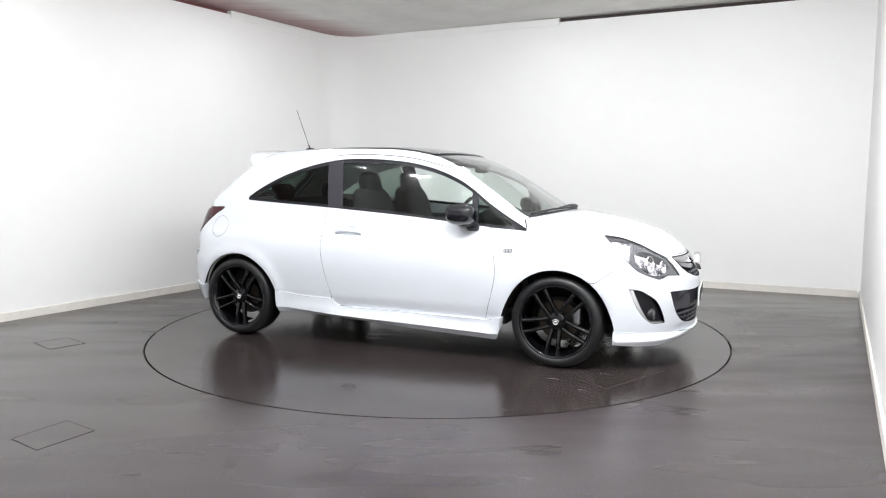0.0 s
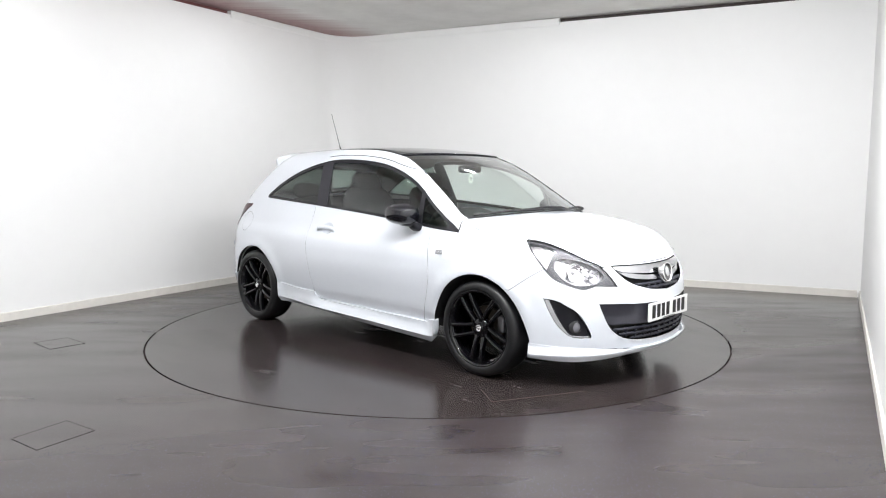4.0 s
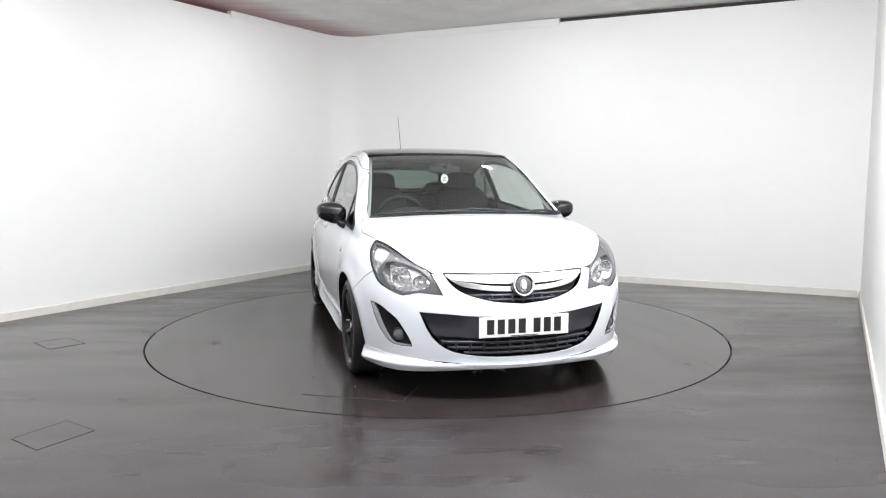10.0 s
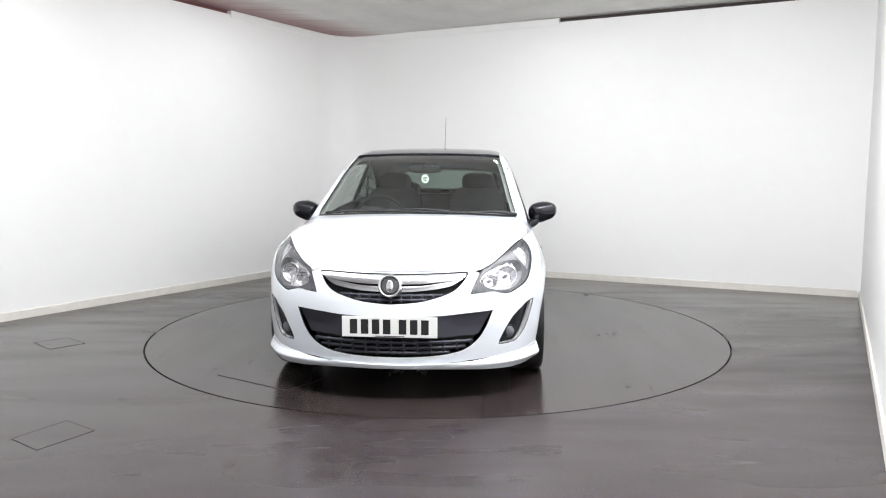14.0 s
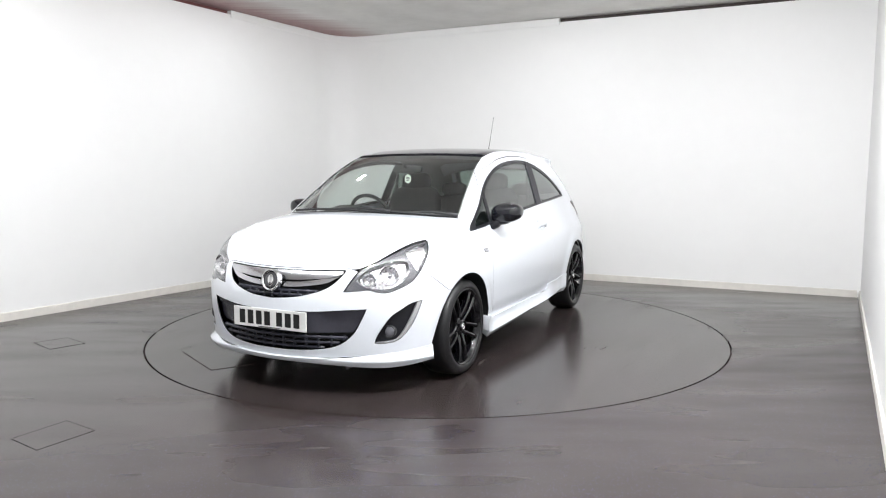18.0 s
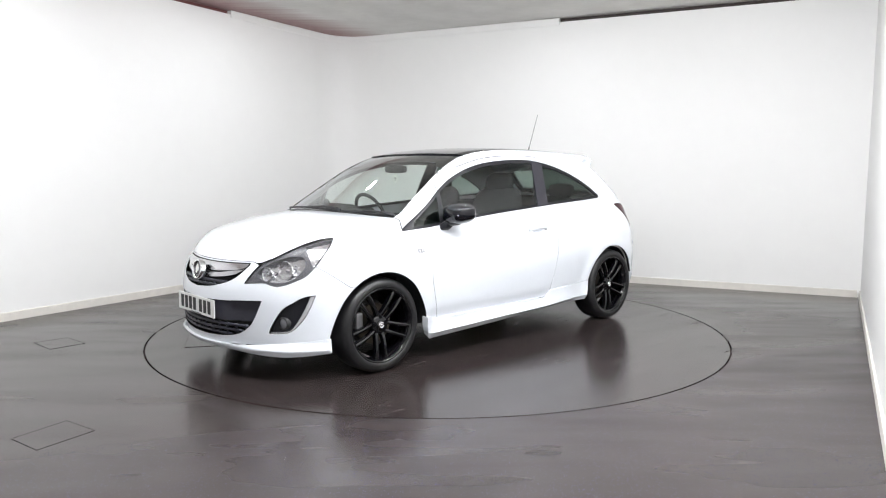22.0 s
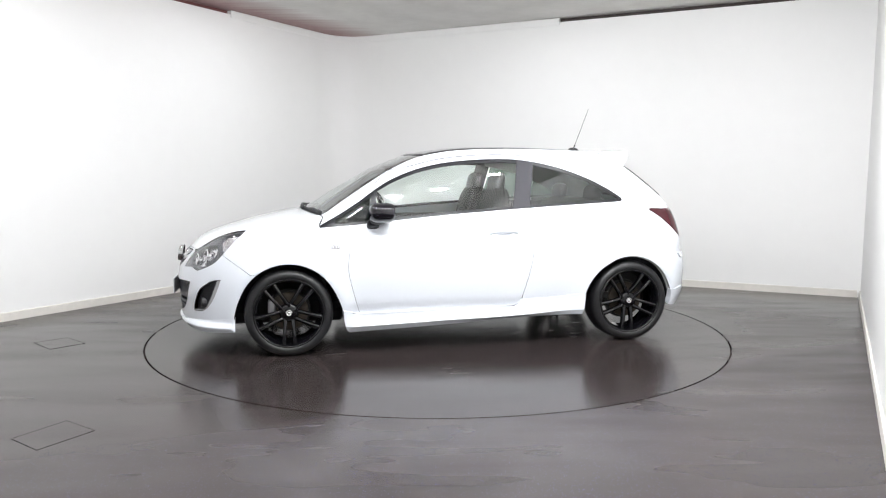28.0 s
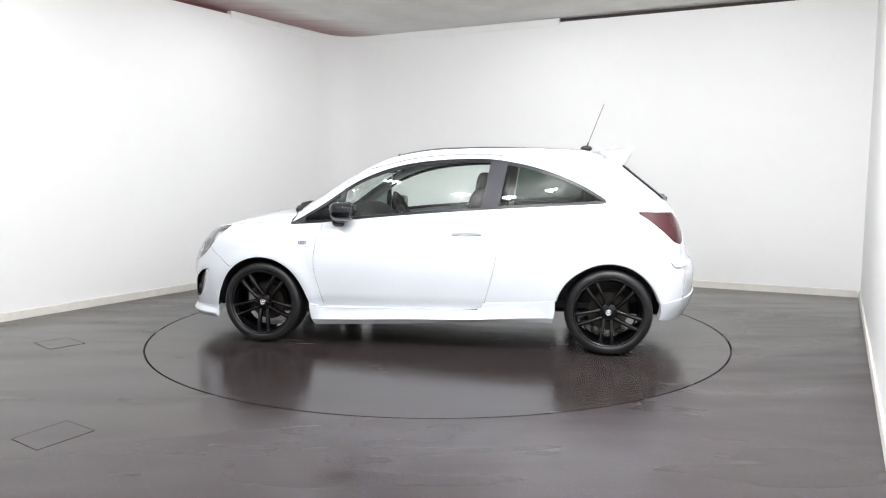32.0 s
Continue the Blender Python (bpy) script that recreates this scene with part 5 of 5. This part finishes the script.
    skin("scuttle", sheet("x", loop(half, mirrored(half[::-1])), h=0.03, off=-0.002, depth=0.02, inset=0.0), BLACK_PLASTIC, car, "black plastic scuttle panel")
    for pts, lift in ((((1.020, 0.680), (1.092, 0.47), (1.135, 0.22), (1.145, -0.02)), 0.009), (((1.150, 0.24), (1.145, 0.05), (1.120, -0.20), (1.062, -0.50), (1.025, -0.62)), 0.009)):
        p = on_top(pts, 8)
        n = slope(p)
        w = part("wiper", tube(p + n * lift, 0.008, 6), BLACK_PLASTIC, car, "black windscreen wiper", True)
        arm = np.stack([p[0] + (p[len(p) // 2] - p[0]) * t + np.array([0.006, 0, 0.012]) * math.sin(math.pi * min(t * 1.2, 1)) for t in np.linspace(0, 1, 9)])
        part("wiper_arm", tube(arm + n[0] * (lift + 0.008), [0.013, 0.012, 0.010, 0.009, 0.008, 0.007, 0.007, 0.006, 0.005], 6), BLACK_PLASTIC, w, "", True)


def cushion(cx, cy, cz, sx, sy, sz, tilt=0.0, power=4):
    t = math.tan(radians(tilt))
    return blob((cx, cy, cz), (sx / 2, sy / 2, sz / 2), power, 24, 14, lambda v: Vector((v.x - t * v.z, v.y, v.z)))


def cabin():
    part("cabin_floor", box(-0.15, 0, 0.335, 2.2, 1.44, 0.05, 0.01), UNDER, car, "black carpeted cabin floor")
    for s in (1, -1):
        st = part("front_seat", cushion(0.08, s * 0.36, 0.50, 0.54, 0.50, 0.20), CLOTH, car, "black cloth front seat", True)
        part("backrest", cushion(-0.26, s * 0.36, 0.82, 0.17, 0.49, 0.66, 14), CLOTH, st, "", True)
        hr = part("headrest", cushion(-0.335, s * 0.36, 1.180, 0.10, 0.28, 0.17, 10, 3), CLOTH, st, "", True)
        for k in (-0.06, 0.06):
            part("headrest_post", tube([(-0.335, s * 0.36 + k, 1.10), (-0.345, s * 0.36 + k, 1.18)], 0.006), SILVER, hr)
        part("seat_base", box(0.05, s * 0.36, 0.39, 0.42, 0.40, 0.10, 0.02), DASH, st)
        # door and side trims
        part("door_card", box(0.18, s * 0.715, 0.62, 1.28, 0.03, 0.56, 0.012), DASH, doors[0 if s > 0 else 1], "black inner door card")
        part("side_trim", box(-1.03, s * 0.655, 0.68, 1.06, 0.03, 0.66, 0.012), DASH, car, "black rear side trim")
        part("seat_belt", tube([(-0.46, s * 0.625, 1.24), (-0.44, s * 0.64, 0.9), (-0.40, s * 0.66, 0.55)], 0.012, 4), DASH, car, "black seat belt")
    bench = part("rear_bench", cushion(-0.72, 0, 0.52, 0.50, 1.22, 0.22), CLOTH, car, "black cloth rear bench seat", True)
    part("bench_back", cushion(-1.02, 0, 0.80, 0.18, 1.22, 0.52, 18, 5), CLOTH, bench, "", True)
    for y in (-0.37, 0.37):
        part("rear_headrest", cushion(-1.13, y, 1.105, 0.09, 0.26, 0.13, 8, 3), CLOTH, bench, "", True)
    part("parcel_shelf", box(-1.37, 0, 0.995, 0.40, 1.10, 0.025, 0.008), DASH, car, "black parcel shelf")
    # dashboard
    bm = bmesh.new()
    sec = ((1.10, 0.62), (1.09, 0.940), (0.98, 0.952), (0.80, 0.958), (0.66, 0.945), (0.58, 0.900), (0.55, 0.80), (0.60, 0.66), (0.66, 0.50), (1.0, 0.48))
    rows = []
    for i in range(15):
        y = -0.70 + 0.1 * i
        hump = 0.075 * math.exp(-((y + 0.35) / 0.19) ** 2)
        squeeze = 0.12 * (abs(y) / 0.7) ** 3
        rows.append([bm.verts.new((x - (squeeze if x > 0.9 else 0), y, z + (hump if z > 0.88 and x < 0.9 else 0) - (0.02 * (y / 0.7) ** 2 if z > 0.9 else 0))) for x, z in sec])
    for u, v in zip(rows, rows[1:]):
        for k in range(10):
            bm.faces.new((u[k], v[k], v[(k + 1) % 10], u[(k + 1) % 10]))
    bm.faces.new(rows[0])
    bm.faces.new(rows[-1][::-1])
    dash = part("dashboard", bm, DASH, car, "black moulded dashboard", True)
    part("centre_console", box(0.52, 0, 0.62, 0.16, 0.24, 0.46, 0.03), DASH, dash, "black centre console")
    # steering wheel on the right-hand side
    m = Matrix.Translation((0.44, -0.345, 0.925)) @ Matrix.Rotation(radians(-64), 4, "Y")
    bm = bmesh.new()
    n, k = 48, 10
    rows = []
    for i in range(n):
        a = 2 * math.pi * i / n
        c = Vector((math.cos(a), math.sin(a), 0))
        rows.append([bm.verts.new(m @ (c * (0.178 + 0.015 * math.cos(2 * math.pi * j / k)) + Vector((0, 0, 0.013 * math.sin(2 * math.pi * j / k))))) for j in range(k)])
    for i in range(n):
        for j in range(k):
            bm.faces.new((rows[i][j], rows[(i + 1) % n][j], rows[(i + 1) % n][(j + 1) % k], rows[i][(j + 1) % k]))
    sw = part("steering_wheel", bm, DASH, car, "black three-spoke steering wheel", True)
    hub = blob((0, 0, -0.02), (0.075, 0.085, 0.028), 3)
    hub.transform(m)
    part("wheel_boss", hub, DASH, sw, "", True)
    for ang in (0, 90, 180):
        a = radians(ang + 90)
        part("wheel_spoke", tube([m @ Vector((0.05 * math.cos(a), 0.05 * math.sin(a), -0.015)), m @ Vector((0.172 * math.cos(a), 0.172 * math.sin(a), 0))], 0.014), SILVER if ang != 180 else DASH, sw)
    part("steering_column", tube([m @ Vector((0, 0, -0.03)), m @ Vector((0, 0, -0.25))], 0.035), DASH, sw)
    # inside mirror and a card hanging from it
    im = part("rear_view_mirror", blob((0.455, -0.005, 1.288), (0.022, 0.122, 0.030), 4), DASH, car, "black rear-view mirror", True)
    part("mirror_stem", tube([(0.47, -0.005, 1.30), (0.53, -0.005, 1.318)], 0.010), DASH, im)
    fr = part("air_freshener", turned([(0.0005, 0.0015), (0.026, 0.0015), (0.0285, 0.0), (0.026, -0.0015), (0.0005, -0.0015)], Matrix.Translation((0.462, -0.002, 1.215)) @ FORWARD @ Matrix.Diagonal((1.2, 1, 1, 1)), 28), TAG, im, "round pale green card on a cord")
    part("cord", tube([(0.462, -0.002, 1.245), (0.462, -0.002, 1.275)], 0.001, 4), DASH, fr)
    for k, w in ((0.010, 0.026), (0.0, 0.034), (-0.012, 0.024)):
        part("bar", box(0.4640, -0.002, 1.215 + k, 0.0006, w, 0.005), GREY_TRIM, fr)


headlights()
nose_details()
fittings()
cabin()


# ---- turntable ----
def turntable():
    t = new("turntable")
    bm = bmesh.new()
    n = 192
    rows = [[bm.verts.new((r * math.cos(2 * math.pi * i / n), r * math.sin(2 * math.pi * i / n), z)) for i in range(n)]
            for r, z in ((R_DISC, -0.03), (R_DISC, -0.0003), (R_DISC - 0.0003, 0.0))]
    for a, b in zip(rows, rows[1:]):
        for i in range(n):
            j = (i + 1) % n
            bm.faces.new((a[i], a[j], b[j], b[i]))
    bm.faces.new(rows[-1])
    part("plate", bm, PLATE, t)
    hatch = ((1.575, -1.226), (1.845, -0.700), (1.600, -0.555), (1.385, -1.090))
    part("hatch_cover", prism(hatch, 0.0, 0.003), PLATE, t, "rectangular hatch cover let into the turntable")
    for p, q in zip(hatch, hatch[1:] + hatch[:1]):
        d = (Vector(q) - Vector(p)).normalized() * 0.003
        n = Vector((-d.y, d.x))
        p2, q2 = Vector(p), Vector(q)
        part("hatch_joint", prism([p2 - n, q2 - n, q2 + n, p2 + n], 0.0, 0.0012), DARK_GAP, t, "dark open joint")
    return tagged(t, "round vehicle turntable covered in dark grey vinyl", "turntable")


table = turntable()


def motions():
    rate, first, dx, dy = -5.2245, -22.70, -0.0639, -0.0587
    rows_car, rows_table = [], []
    for t in range(0, 33, 2):
        a = first + rate * t
        c, s = math.cos(radians(a)), math.sin(radians(a))
        rows_car.append((t, pose(c * dx - s * dy, s * dx + c * dy, 0, 0, 0, a)))
        rows_table.append((t, pose(0, 0, 0, 0, 0, a)))
    walk(car, rows_car)
    walk(table, rows_table)


motions()
